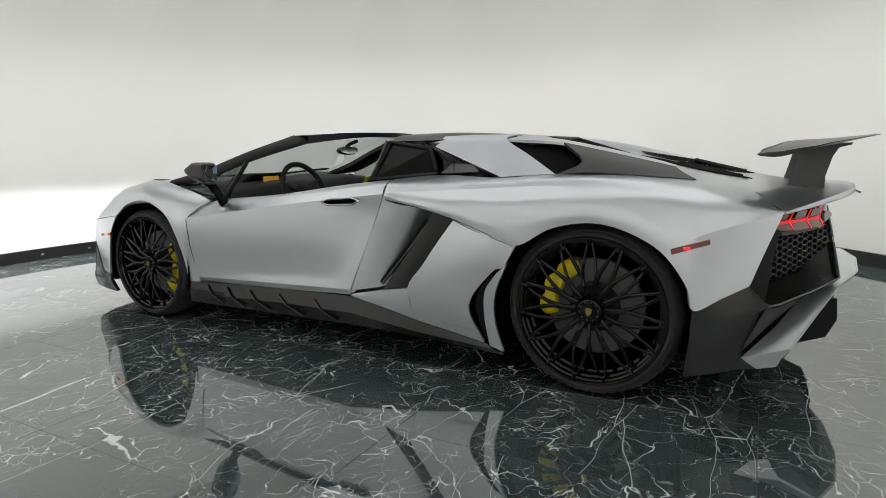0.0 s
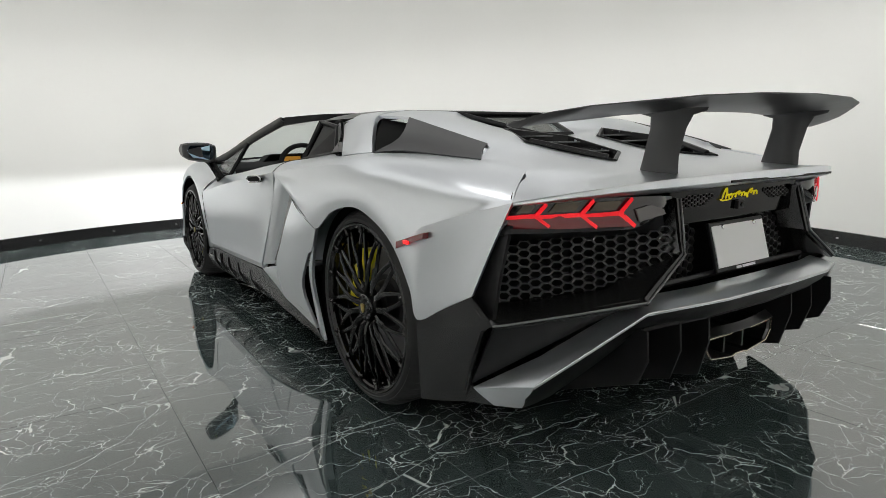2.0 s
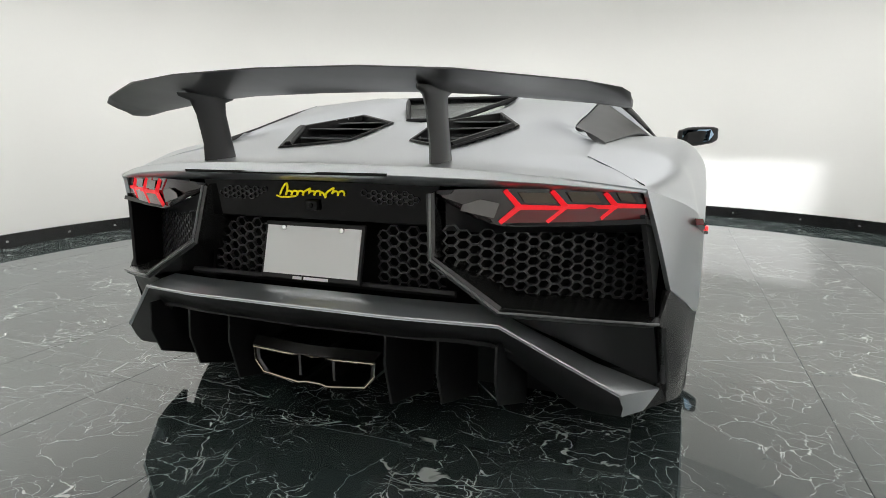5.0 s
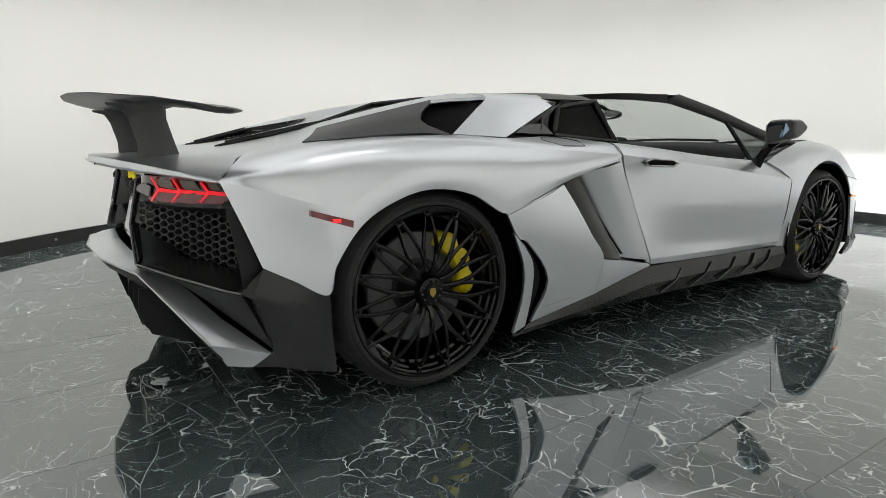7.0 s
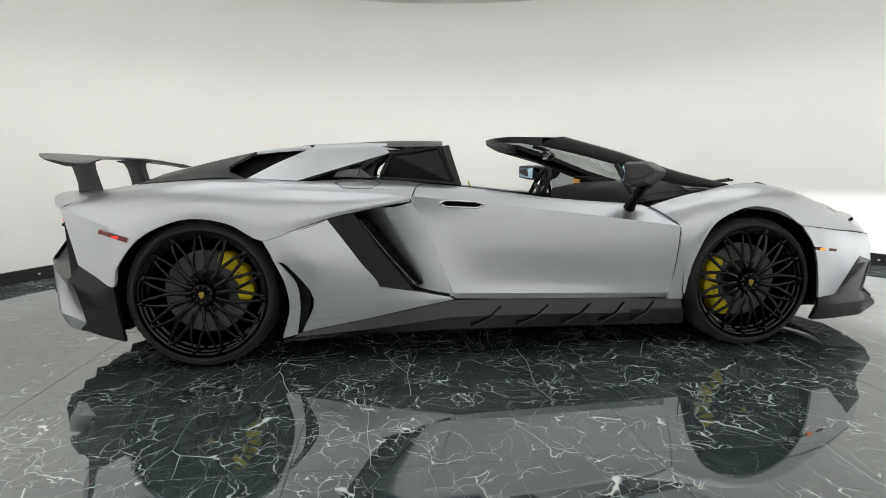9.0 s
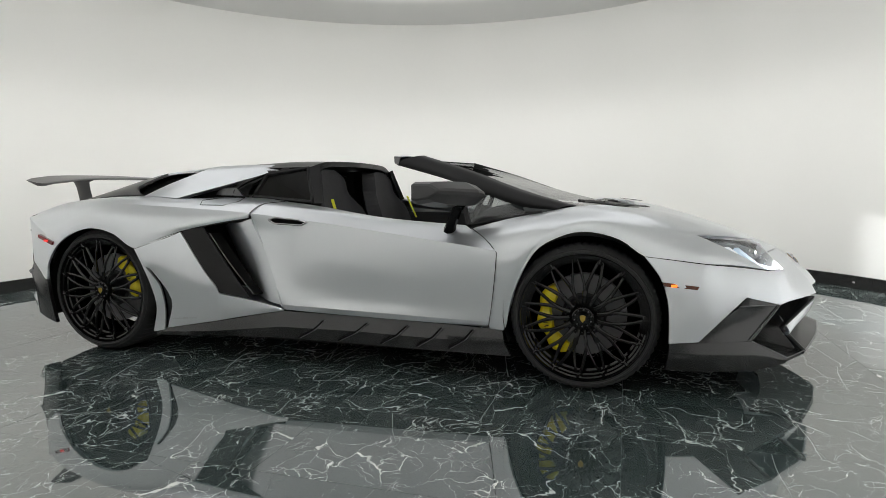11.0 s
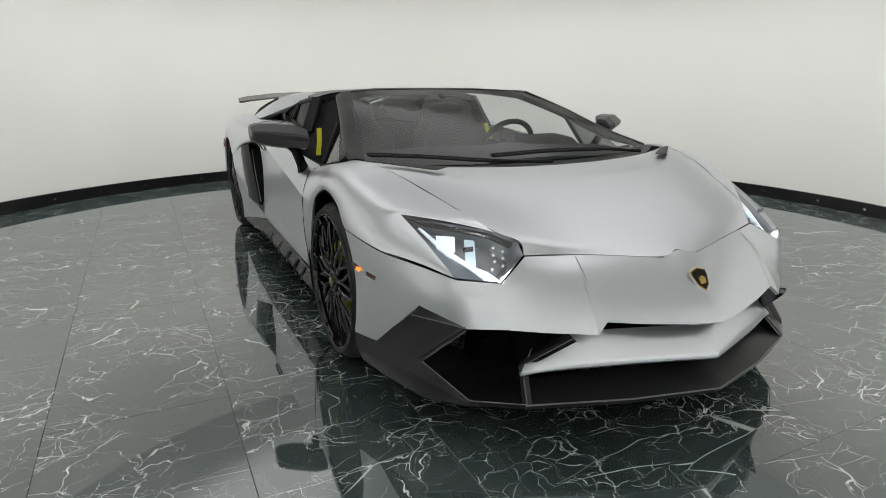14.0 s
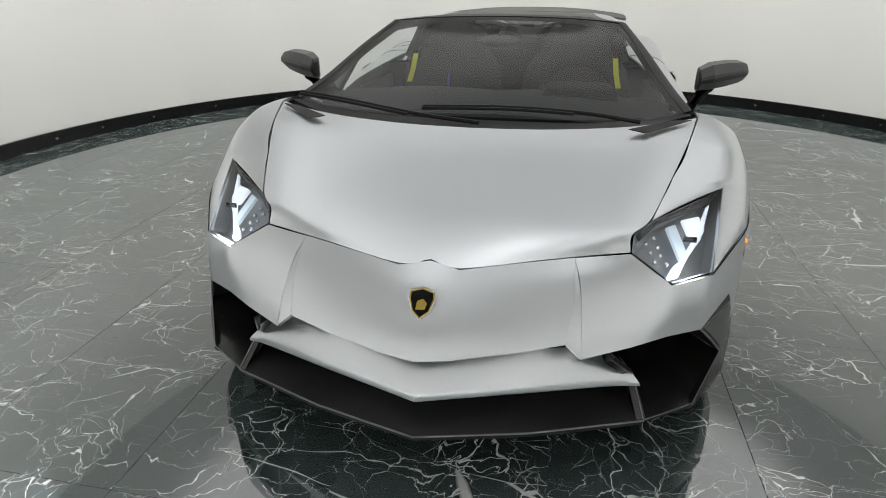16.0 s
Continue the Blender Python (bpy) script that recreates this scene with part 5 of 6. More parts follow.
def rear_bumper():
    for side, _ in SIDES:
        f = (lambda p: Vector(p)) if side > 0 else flip_x
        taillight(side)
        # carbon pod behind the rear wheel
        pod = [
            [(0.977, -0.381, 0.405), (0.975, -0.378, 0.375), (0.970, -0.375, 0.29), (0.955, -0.359, 0.144)],
            [(0.941, -0.473, 0.453), (0.940, -0.495, 0.385), (0.950, -0.475, 0.30), (0.938, -0.45, 0.165)],
            [(0.905, -0.558, 0.500), (0.894, -0.598, 0.410), (0.905, -0.56, 0.30), (0.915, -0.534, 0.188)],
        ]
        panel("corner_pod", pod, carbon_sheen, car, side, nu=4, nv=4, out=(1, -0.5, 0), thick=0.02, label="dark grey carbon pod behind the rear wheel", linear_v=True, sharp=12)
        cheek = [[(0.905, -0.558, 0.500), (0.900, -0.575, 0.465), (0.894, -0.598, 0.410)], [(0.905, -0.560, 0.499), (0.894, -0.592, 0.465), (0.884, -0.622, 0.428)]]
        panel("pod_cheek", cheek, carbon_sheen, car, side, nu=2, nv=3, out=(0.6, -1, 0), thick=0.01, linear_u=True, linear_v=True)
        heel = [[(0.894, -0.598, 0.409), (0.905, -0.560, 0.30), (0.912, -0.540, 0.22)], [(0.875, -0.575, 0.412), (0.875, -0.535, 0.30), (0.88, -0.515, 0.22)]]
        panel("pod_heel", heel, black_satin, car, side, nu=2, nv=3, out=(0.2, -1, 0), thick=0.008, linear_v=True)
        plate("pod_foot", [(0.900, -0.543, 0.236), (0.915, -0.534, 0.188), (0.860, -0.601, 0.183)], (-0.012, 0.012, 0.004), carbon_sheen, car, side, bevel=0.001)
        # frame round the honeycomb
        rim = [
            [(0.347, -0.812, 0.753), (0.364, -0.848, 0.596), (0.538, -0.860, 0.488), (0.70, -0.768, 0.464), (0.862, -0.655, 0.436), (0.884, -0.622, 0.428)],
            [(0.376, -0.775, 0.665), (0.392, -0.785, 0.600), (0.547, -0.725, 0.500), (0.70, -0.60, 0.476), (0.868, -0.50, 0.452), (0.893, -0.575, 0.470)],
        ]
        panel("grille_frame", rim, carbon_sheen, car, side, nu=3, nv=4, out=(0, -1, 0.3), thick=0.012, linear_u=True, linear_v=True, label="angular dark frame round the rear grille")
        side_wall = [[(0.824, -0.640, 0.70), (0.846, -0.622, 0.56), (0.862, -0.610, 0.428)], [(0.85, -0.45, 0.66), (0.86, -0.46, 0.55), (0.855, -0.47, 0.43)]]
        panel("grille_side", side_wall, black_satin, car, side, nu=2, nv=3, out=(-1, -1, 0))
        top = [[(0.372, -0.772, 0.736), (0.494, -0.795, 0.685), (0.72, -0.70, 0.678), (0.842, -0.65, 0.682)], [(0.38, -0.79, 0.66), (0.5, -0.73, 0.652), (0.72, -0.56, 0.64), (0.888, -0.44, 0.63)]]
        panel("lamp_sill", top, black_satin, car, side, nu=2, nv=4, out=(0, -1, -0.5))
        # dark infill below the frame
        fill = [[(0.543, -0.84, 0.482), (0.70, -0.75, 0.458), (0.872, -0.62, 0.425)], [(0.56, -0.76, 0.44), (0.735, -0.64, 0.33), (0.89, -0.535, 0.235)]]
        panel("pod_infill", fill, black_satin, car, side, nu=2, nv=3, out=(0, -1, 0))
        poly = [(0.378, 0.668), (0.885, 0.63), (0.868, 0.43), (0.54, 0.50), (0.383, 0.588)]
        hex_grille("rear_grille", poly, lambda x, z: (x, -0.835 + (x - 0.372) * 0.72 + (0.62 - z) * -0.05, z), 0.0155, grille_black, car, side, label="black honeycomb grille under the tail lamp")
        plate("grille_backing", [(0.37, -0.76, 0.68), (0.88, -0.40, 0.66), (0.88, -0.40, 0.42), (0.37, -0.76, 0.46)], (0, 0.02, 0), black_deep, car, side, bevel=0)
        # inner pillar of the frame
        pil = [[(0.346, -0.812, 0.753), (0.362, -0.848, 0.596), (0.536, -0.858, 0.490)], [(0.332, -0.775, 0.752), (0.335, -0.76, 0.60), (0.42, -0.76, 0.495)], [(0.32, -0.72, 0.752), (0.315, -0.70, 0.60), (0.37, -0.70, 0.50)]]
        panel("frame_pillar", pil, carbon_sheen, car, side, nu=3, nv=4, out=(-1, -1, 0), linear_v=True)
        cm = [(0.16, 0.652), (0.30, 0.645), (0.325, 0.60), (0.385, 0.505), (0.165, 0.505)]
        hex_grille("centre_grille", cm, lambda x, z: (x, -0.752, z), 0.0175, grille_black, car, side, bar=0.15)
        hv = [(0.14, 0.750), (0.29, 0.752), (0.31, 0.735), (0.30, 0.725), (0.17, 0.725)]
        hex_grille("letter_panel_vent", hv, lambda x, z: (x, -0.793, z), 0.009, grille_black, car, side)
        # silver lower blade, sweeping down at the ends
        blade = [
            [(0, -0.86, 0.497), (0, -0.92, 0.497), (0, -0.97, 0.484), (0, -0.971, 0.478)],
            [(0.3, -0.852, 0.496), (0.3, -0.90, 0.492), (0.3, -0.945, 0.476), (0.3, -0.946, 0.470)],
            [(0.49, -0.800, 0.484), (0.513, -0.832, 0.473), (0.537, -0.862, 0.455), (0.537, -0.862, 0.449)],
            [(0.735, -0.655, 0.320), (0.703, -0.720, 0.341), (0.672, -0.785, 0.358), (0.672, -0.785, 0.351)],
            [(0.898, -0.545, 0.228), (0.852, -0.627, 0.246), (0.806, -0.708, 0.262), (0.806, -0.708, 0.255)],
        ]
        panel("bumper_blade", blade, silver, car, side, nu=5, nv=4, out=(0, -1, 0.6), thick=0.012, linear_u=True, linear_v=True, label="silver rear bumper blade sweeping down at its end")
        line = [f(p) for p in straight([(0, -0.971, 0.484), (0.3, -0.946, 0.476), (0.537, -0.863, 0.456), (0.672, -0.785, 0.358), (0.806, -0.709, 0.263)], 21)]
        end_face = [[(0.898, -0.545, 0.227), (0.852, -0.627, 0.245), (0.807, -0.708, 0.261)], [(0.896, -0.548, 0.216), (0.86, -0.601, 0.184), (0.811, -0.663, 0.185)]]
        panel("blade_end", end_face, silver, car, side, nu=3, nv=3, out=(0.5, -1, -0.2), thick=0.012, linear_u=True, linear_v=True)
        # a thin metal tube is added to draw the highlight on this edge
        part("blade_edge_highlight", tube(bmesh.new(), line, 0.0035, 6), highlight_badge_grey, car, "thin added tube that draws the highlight on the bumper blade's edge")
        line = [f(p) for p in straight([(0.347, -0.815, 0.752), (0.364, -0.851, 0.596), (0.538, -0.863, 0.488), (0.70, -0.771, 0.464), (0.862, -0.658, 0.436), (0.884, -0.625, 0.428)], 26)]
        part("frame_edge", tube(bmesh.new(), line, 0.003, 6), carbon_highlight, car)
        edge = [[(0, -0.968, 0.477), (0.3, -0.943, 0.469), (0.535, -0.860, 0.448), (0.670, -0.783, 0.350), (0.804, -0.706, 0.254)], [(0, -0.95, 0.447), (0.3, -0.925, 0.441), (0.533, -0.842, 0.424), (0.664, -0.762, 0.316), (0.808, -0.664, 0.186)], [(0, -0.90, 0.41), (0.3, -0.88, 0.405), (0.50, -0.81, 0.39), (0.60, -0.74, 0.29), (0.70, -0.66, 0.19)]]
        panel("blade_underside", edge, black_satin, car, side, nu=2, nv=5, out=(0, -1, -0.5), linear_v=True)
        for x, low in ((0.24, 0.20), (0.382, 0.225), (0.53, 0.245)):
            plate("diffuser_fin", [(x, -0.862, 0.405), (x, -0.868, 0.32), (x, -0.835, low), (x, -0.55, 0.13), (x, -0.55, 0.40)], (0.008, 0, 0), black_satin, car, side, bevel=0.002)
    # black panel across the tail that carries the lettering
    bm = bmesh.new()
    prism(bm, [(-0.365, -0.79, 0.775), (0.365, -0.79, 0.775), (0.345, -0.785, 0.668), (-0.345, -0.785, 0.668)], (0, 0.03, 0))
    bmesh.ops.recalc_face_normals(bm, faces=bm.faces)
    part("tail_panel", bm, black_gloss, car, "black panel across the tail", smooth=False, bevel=0.004)
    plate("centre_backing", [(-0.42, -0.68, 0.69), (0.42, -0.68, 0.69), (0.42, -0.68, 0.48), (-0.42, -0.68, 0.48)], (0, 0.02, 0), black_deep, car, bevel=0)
    bm = tube(bmesh.new(), [(-0.41, -0.80, 0.503), (0.41, -0.80, 0.503)], 0.010, 6)
    part("centre_sill", bm, black_satin, car)
    # yellow flowing script, kept as plain strokes
    pts = []
    for i in range(161):
        u = i / 160
        tall = sum(h * math.exp(-((u - c) / 0.022) ** 2) for c, h in ((0.05, 0.020), (0.44, 0.014), (0.70, -0.012), (0.80, 0.014)))
        turn = u * math.tau * 11
        z = 0.739 - 0.0055 * math.cos(turn) + tall + 0.004 * u
        pts.append((-0.098 + 0.196 * u - 0.0045 * math.sin(turn) + 0.35 * (z - 0.739), -0.7935, z))
    bm = tube(bmesh.new(), pts, 0.0029, 5)
    tube(bm, [(-0.112, -0.7935, 0.7315), (-0.10, -0.7935, 0.7275), (-0.075, -0.7935, 0.728), (-0.05, -0.7935, 0.731)], 0.0026, 5)
    part("script_emblem", bm, yellow_glow, car, "yellow flowing script emblem")
    bm = box(bmesh.new(), (-0.018, -0.80, 0.695), (0.018, -0.785, 0.722))
    bmesh.ops.recalc_face_normals(bm, faces=bm.faces)
    cam_box = part("rear_camera", bm, black_satin, car, smooth=False, bevel=0.002)
    bm = lathe(bmesh.new(), [(0, 0.007), (0.004, 0.006), (0.004, 0.0005)], 20)
    part("camera_lens", bm, black_gloss, cam_box, matrix=pose(0, -0.80, 0.709, 0, 0, -90))
    # number plate holder with a blank plate
    p = tagged(new("number_plate"), "blank white number plate in a black frame")
    p.parent = car
    p.matrix_basis = pose(0, -0.806, 0.585, -15)
    bm = bmesh.new()
    prism(bm, [(-0.155, 0, -0.08), (0.155, 0, -0.08), (0.155, 0, 0.078), (-0.155, 0, 0.078)], (0, 0.012, 0))
    bmesh.ops.recalc_face_normals(bm, faces=bm.faces)
    part("plate_frame", bm, black_satin, p, smooth=False, bevel=0.003)
    bm = box(bmesh.new(), (-0.146, -0.003, -0.066), (0.146, 0.002, 0.066))
    bmesh.ops.recalc_face_normals(bm, faces=bm.faces)
    part("plate_blank", bm, white_plate, p, smooth=False)
    for x in (-0.09, 0.09):
        bm = lathe(bmesh.new(), [(0, 0.0075), (0.004, 0.006), (0.005, 0.0005)], 16)
        part("bolt", bm, chrome, p, matrix=pose(x, -0.004, 0.06, 0, 0, -90))
    for x0, x1 in ((-0.05, -0.022), (-0.015, 0.06)):
        bm = box(bmesh.new(), (x0, -0.002, -0.078), (x1, 0.001, -0.070))
        bmesh.ops.recalc_face_normals(bm, faces=bm.faces)
        part("frame_mark", bm, white_plate, p, smooth=False)
    # diffuser floor and exhaust
    dif = [[(0, -0.90, 0.405), (0.3, -0.88, 0.402), (0.56, -0.80, 0.37), (0.70, -0.66, 0.20)], [(0, -0.62, 0.36), (0.3, -0.62, 0.36), (0.56, -0.60, 0.33), (0.68, -0.55, 0.18)], [(0, -0.45, 0.13), (0.3, -0.45, 0.13), (0.56, -0.45, 0.13), (0.68, -0.45, 0.13)]]
    panel("diffuser", dif, black_satin, car, nu=3, nv=4, out=(0, -1, -0.3), both=True, thick=0.01, label="black rear diffuser")
    outline = [(-0.192, 0.300), (-0.190, 0.262), (-0.163, 0.229), (-0.045, 0.214), (-0.025, 0.219), (0.025, 0.219), (0.045, 0.214), (0.163, 0.229), (0.190, 0.262), (0.192, 0.300), (0.065, 0.294), (0.03, 0.300), (0, 0.294), (-0.03, 0.300), (-0.065, 0.294)]
    bm = bmesh.new()
    skin(bm, [[Vector((x * k, y, 0.264 + (z - 0.264) * k)) for x, z in outline] for k, y in ((1.0, -0.55), (1.0, -0.82), (0.96, -0.826), (0.93, -0.82), (0.92, -0.65))], close=True)
    bmesh.ops.recalc_face_normals(bm, faces=bm.faces)
    ex = part("exhaust", bm, steel_dark, car, "wide angular dark metal exhaust outlet", smooth=False)
    part("exhaust_rim", tube(bmesh.new(), [(x, -0.827, z) for x, z in outline], 0.0026, 6, closed=True), warm_steel, ex, "bright warm steel rim")
    bm = bmesh.new()
    prism(bm, [(x * 0.95, -0.68, 0.264 + (z - 0.264) * 0.95) for x, z in outline], (0, 0.01, 0))
    bmesh.ops.recalc_face_normals(bm, faces=bm.faces)
    part("exhaust_core", bm, black_deep, ex, smooth=False)
    for x in (-0.055, 0.055):
        bm = box(bmesh.new(), (x - 0.004, -0.805, 0.225), (x + 0.004, -0.66, 0.29))
        bmesh.ops.recalc_face_normals(bm, faces=bm.faces)
        part("exhaust_divider", bm, steel_dark, ex, smooth=False)
    shelf = [[(-0.20, -0.80, 0.326), (0, -0.83, 0.330), (0.20, -0.80, 0.326)], [(-0.195, -0.83, 0.308), (0, -0.845, 0.306), (0.195, -0.83, 0.308)]]
    panel("exhaust_shelf", shelf, carbon, car, nu=3, nv=4, out=(0, -1, 1), thick=0.01)


def rear_wing():
    w = tagged(new("rear_wing"), "tall dark carbon rear wing on two posts")
    w.parent = car
    # stations across: x, leading y, trailing y, leading z, trailing z
    st = [(0.0, -0.66, -1.00, 1.012, 1.039), (0.25, -0.65, -0.985, 1.010, 1.036), (0.45, -0.625, -0.93, 1.000, 1.028), (0.56, -0.60, -0.87, 0.989, 1.018), (0.70, -0.565, -0.79, 0.977, 1.006), (0.775, -0.55, -0.735, 0.966, 0.993), (0.79, -0.58, -0.68, 0.968, 0.985)]
    bm = bmesh.new()
    rows = []
    full = [(-x, a, b, c, d) for x, a, b, c, d in st[:0:-1]] + st
    for x, yl, yt, zl, zt in full:
        ring = []
        for u, v in ((0, 0), (0.04, 0.35), (0.2, 0.75), (0.5, 0.85), (0.8, 0.55), (1.0, 0.12), (1.0, -0.12), (0.8, -0.3), (0.5, -0.5), (0.2, -0.6), (0.04, -0.3)):
            y = yl + (yt - yl) * u
            z = zl + (zt - zl) * u - 0.012 * math.sin(u * math.pi) + v * 0.014
            ring.append(Vector((x, y, z)))
        rows.append(ring)
    g = skin(bm, rows, close=True)
    bm.faces.new(g[0])
    bm.faces.new(g[-1])
    bmesh.ops.recalc_face_normals(bm, faces=bm.faces)
    part("wing_blade", bm, wing_carbon, w, sharp=50)
    for side, _ in SIDES:
        x = 0.345
        f = (lambda p: Vector(p)) if side > 0 else flip_x
        bm = bmesh.new()
        rows = []
        for z, y0, y1, t in ((0.815, -0.665, -0.80, 0.017), (0.87, -0.68, -0.80, 0.016), (0.95, -0.70, -0.82, 0.016), (0.985, -0.70, -0.84, 0.018), (0.995, -0.665, -0.88, 0.02), (1.004, -0.665, -0.885, 0.02)):
            rows.append([f((x + t * c, y0 + (y1 - y0) * u, z)) for u, c in ((0, 0), (0.15, 0.8), (0.5, 1), (0.9, 0.6), (1, 0), (0.9, -0.6), (0.5, -1), (0.15, -0.8))])
        g = skin(bm, rows, close=True)
        bm.faces.new(g[0])
        bm.faces.new(g[-1])
        bmesh.ops.recalc_face_normals(bm, faces=bm.faces)
        part("wing_post", bm, wing_carbon, w, sharp=50)


wing_carbon = noise_rough(material("dark_grey_wing", (0.075, 0.075, 0.077), 0.34, 0.4), 7, 0.28, 0.4)


def headlight(side):
    f = (lambda p: Vector(p)) if side > 0 else flip_x
    h = tagged(new("headlight"), "angular headlight with a lit white Y-shaped lamp")
    h.parent = car
    outline = [(0.822, 3.178, 0.700), (0.596, 3.41, 0.668), (0.542, 3.472, 0.645), (0.538, 3.502, 0.606), (0.648, 3.548, 0.544), (0.766, 3.466, 0.551)]
    mid = Vector((0.665, 3.42, 0.625))
    bm = bmesh.new()
    deep = Vector((0.0, -0.06, -0.05))
    skin(bm, [[f(p) for p in outline], [f(mid + (Vector(p) - mid) * 0.86 + deep) for p in outline]], close=True)
    bm.faces.new([bm.verts[i] for i in range(0)] or [bm.verts.new(f(mid + (Vector(p) - mid) * 0.86 + deep)) for p in outline])
    bmesh.ops.remove_doubles(bm, verts=bm.verts, dist=0.0005)
    part("housing", bm, lamp_bowl, h, "silvered lamp bowl", smooth=False)
    bm = bmesh.new()
    ring = [bm.verts.new(f(Vector(p) + Vector((0, 0.002, 0.001)))) for p in outline]
    c = bm.verts.new(f(mid + Vector((0.012, 0.022, 0.022))))
    for i in range(6):
        bm.faces.new((ring[i], ring[(i + 1) % 6], c))
    outward(bm, f((0.2, 1, 1)))
    cover = part("cover", bm, cover_mat, h, smooth=True, sharp=80)
    cover.visible_shadow = False
    into = Vector((-0.004, -0.006, -0.010))
    sweep = [(0.785, 3.222, 0.664), (0.776, 3.233, 0.661), (0.733, 3.346, 0.610), (0.687, 3.437, 0.571), (0.657, 3.476, 0.560), (0.634, 3.525, 0.537), (0.672, 3.496, 0.540), (0.703, 3.427, 0.570), (0.747, 3.352, 0.600)]
    arm = [(0.671, 3.345, 0.637), (0.644, 3.367, 0.635), (0.679, 3.444, 0.57), (0.706, 3.423, 0.572)]
    bulb = [(0.746, 3.283, 0.644), (0.693, 3.319, 0.643), (0.713, 3.361, 0.609), (0.743, 3.353, 0.6), (0.761, 3.32, 0.614)]
    for name, shape, mat, label in (("daytime_strip", sweep, drl_white, "glowing white strip along the lamp's edge"), ("daytime_arm", arm, drl_dim, "pale glowing arm of the lamp"), ("projector", bulb, projector_glass, "bright lit projector lens")):
        bm = bmesh.new()
        prism(bm, [f(p) for p in shape], f(into))
        bmesh.ops.recalc_face_normals(bm, faces=bm.faces)
        part(name, bm, mat, h, label, smooth=False, bevel=0.002)
    for p in ((0.603, 3.42, 0.618), (0.581, 3.448, 0.61), (0.615, 3.441, 0.6), (0.593, 3.468, 0.593), (0.621, 3.462, 0.584), (0.605, 3.488, 0.574), (0.638, 3.478, 0.566)):
        bm = bmesh.new()
        bmesh.ops.create_uvsphere(bm, u_segments=10, v_segments=6, radius=0.0068, matrix=Matrix.Translation(f(p)))
        part("reflector_dot", bm, chrome, h)
    brow = [(0.800, 3.195, 0.690), (0.598, 3.402, 0.660), (0.548, 3.460, 0.640), (0.560, 3.455, 0.622), (0.612, 3.385, 0.648), (0.770, 3.240, 0.672)]
    bm = bmesh.new()
    prism(bm, [f(p) for p in brow], f((0, -0.002, -0.004)))
    bmesh.ops.recalc_face_normals(bm, faces=bm.faces)
    part("lamp_brow", bm, black_satin, h, smooth=False)
    bm = bmesh.new()
    prism(bm, [f(p) for p in ((0.682, 3.428, 0.6181), (0.718, 3.428, 0.6181), (0.718, 3.426, 0.634), (0.682, 3.426, 0.634))], (0, 0.001, 0))
    bmesh.ops.recalc_face_normals(bm, faces=bm.faces)
    part("beam_shade", bm, black_deep, h, smooth=False)


lamp_bowl = noise_rough(material("silvered_lamp_bowl", (0.30, 0.31, 0.32), 0.3, 0.7), 9, 0.22, 0.4)
projector_glass = emitter("lit_projector", (0.85, 0.92, 1.0), 0.7)
drl_dim = emitter("pale_lamp_arm", (0.60, 0.72, 0.82), 0.4)


def markers(side):
    f = (lambda p: Vector(p)) if side > 0 else flip_x
    for name, pts, mat, mid, glow in (
        ("rear_marker", [(0.9700, -0.425, 0.672), (0.988, -0.298, 0.633), (0.992, -0.302, 0.612), (0.974, -0.428, 0.655)], red_lens, (0.986, -0.352, 0.637), red_marker),
        ("front_marker", [(0.958, 3.025, 0.512), (0.925, 3.178, 0.492), (0.927, 3.170, 0.478), (0.959, 3.035, 0.494)], amber_lens, (0.953, 3.075, 0.496), amber_marker),
    ):
        bm = bmesh.new()
        prism(bm, [f(Vector(p) + Vector((0.004, 0, 0))) for p in pts], f((-0.02, 0, 0)))
        bmesh.ops.recalc_face_normals(bm, faces=bm.faces)
        m = part(name, bm, mat, car, "dark red side marker lamp" if mat is red_lens else "amber side marker lamp", smooth=False, bevel=0.001)
        bm = bmesh.new()
        bmesh.ops.create_cube(bm, size=1.0, matrix=Matrix.Translation(f(mid)) @ Matrix.Diagonal((0.012, 0.024, 0.010, 1)))
        part("marker_bulb", bm, glow, m, smooth=False)


amber_lens = material("dark_amber_lens", (0.10, 0.02, 0.004), 0.1, 0.0, 0.6)


def crest():
    """A shield badge on the nose, kept to plain shapes."""
    c = tagged(new("nose_badge"), "small black and gold shield badge")
    c.parent = car
    c.matrix_basis = pose(0, 3.744, 0.519, 51, 0, 180) @ Matrix.Diagonal((1.12, 1.15, 1, 1))
    shape = [(0, -0.040), (0.022, -0.022), (0.033, 0.012), (0.032, 0.030), (0, 0.040), (-0.032, 0.030), (-0.033, 0.012), (-0.022, -0.022)]
    for name, k, z, mat in (("badge_rim", 1.0, 0.004, chrome), ("badge_gold", 0.90, 0.0055, badge_gold), ("badge_field", 0.80, 0.0068, black_gloss)):
        bm = bmesh.new()
        prism(bm, [(x * k, y * k, -0.004) for x, y in shape], (0, 0, z + 0.004))
        bmesh.ops.recalc_face_normals(bm, faces=bm.faces)
        part(name, bm, mat, c, smooth=False)
    bm = bmesh.new()
    prism(bm, [(-0.012, -0.016, 0.006), (0.01, -0.014, 0.006), (0.014, 0.0, 0.006), (0.004, 0.01, 0.006), (-0.01, 0.004, 0.006)], (0, 0, 0.0025))
    bmesh.ops.recalc_face_normals(bm, faces=bm.faces)
    part("badge_figure", bm, badge_gold, c, smooth=False)


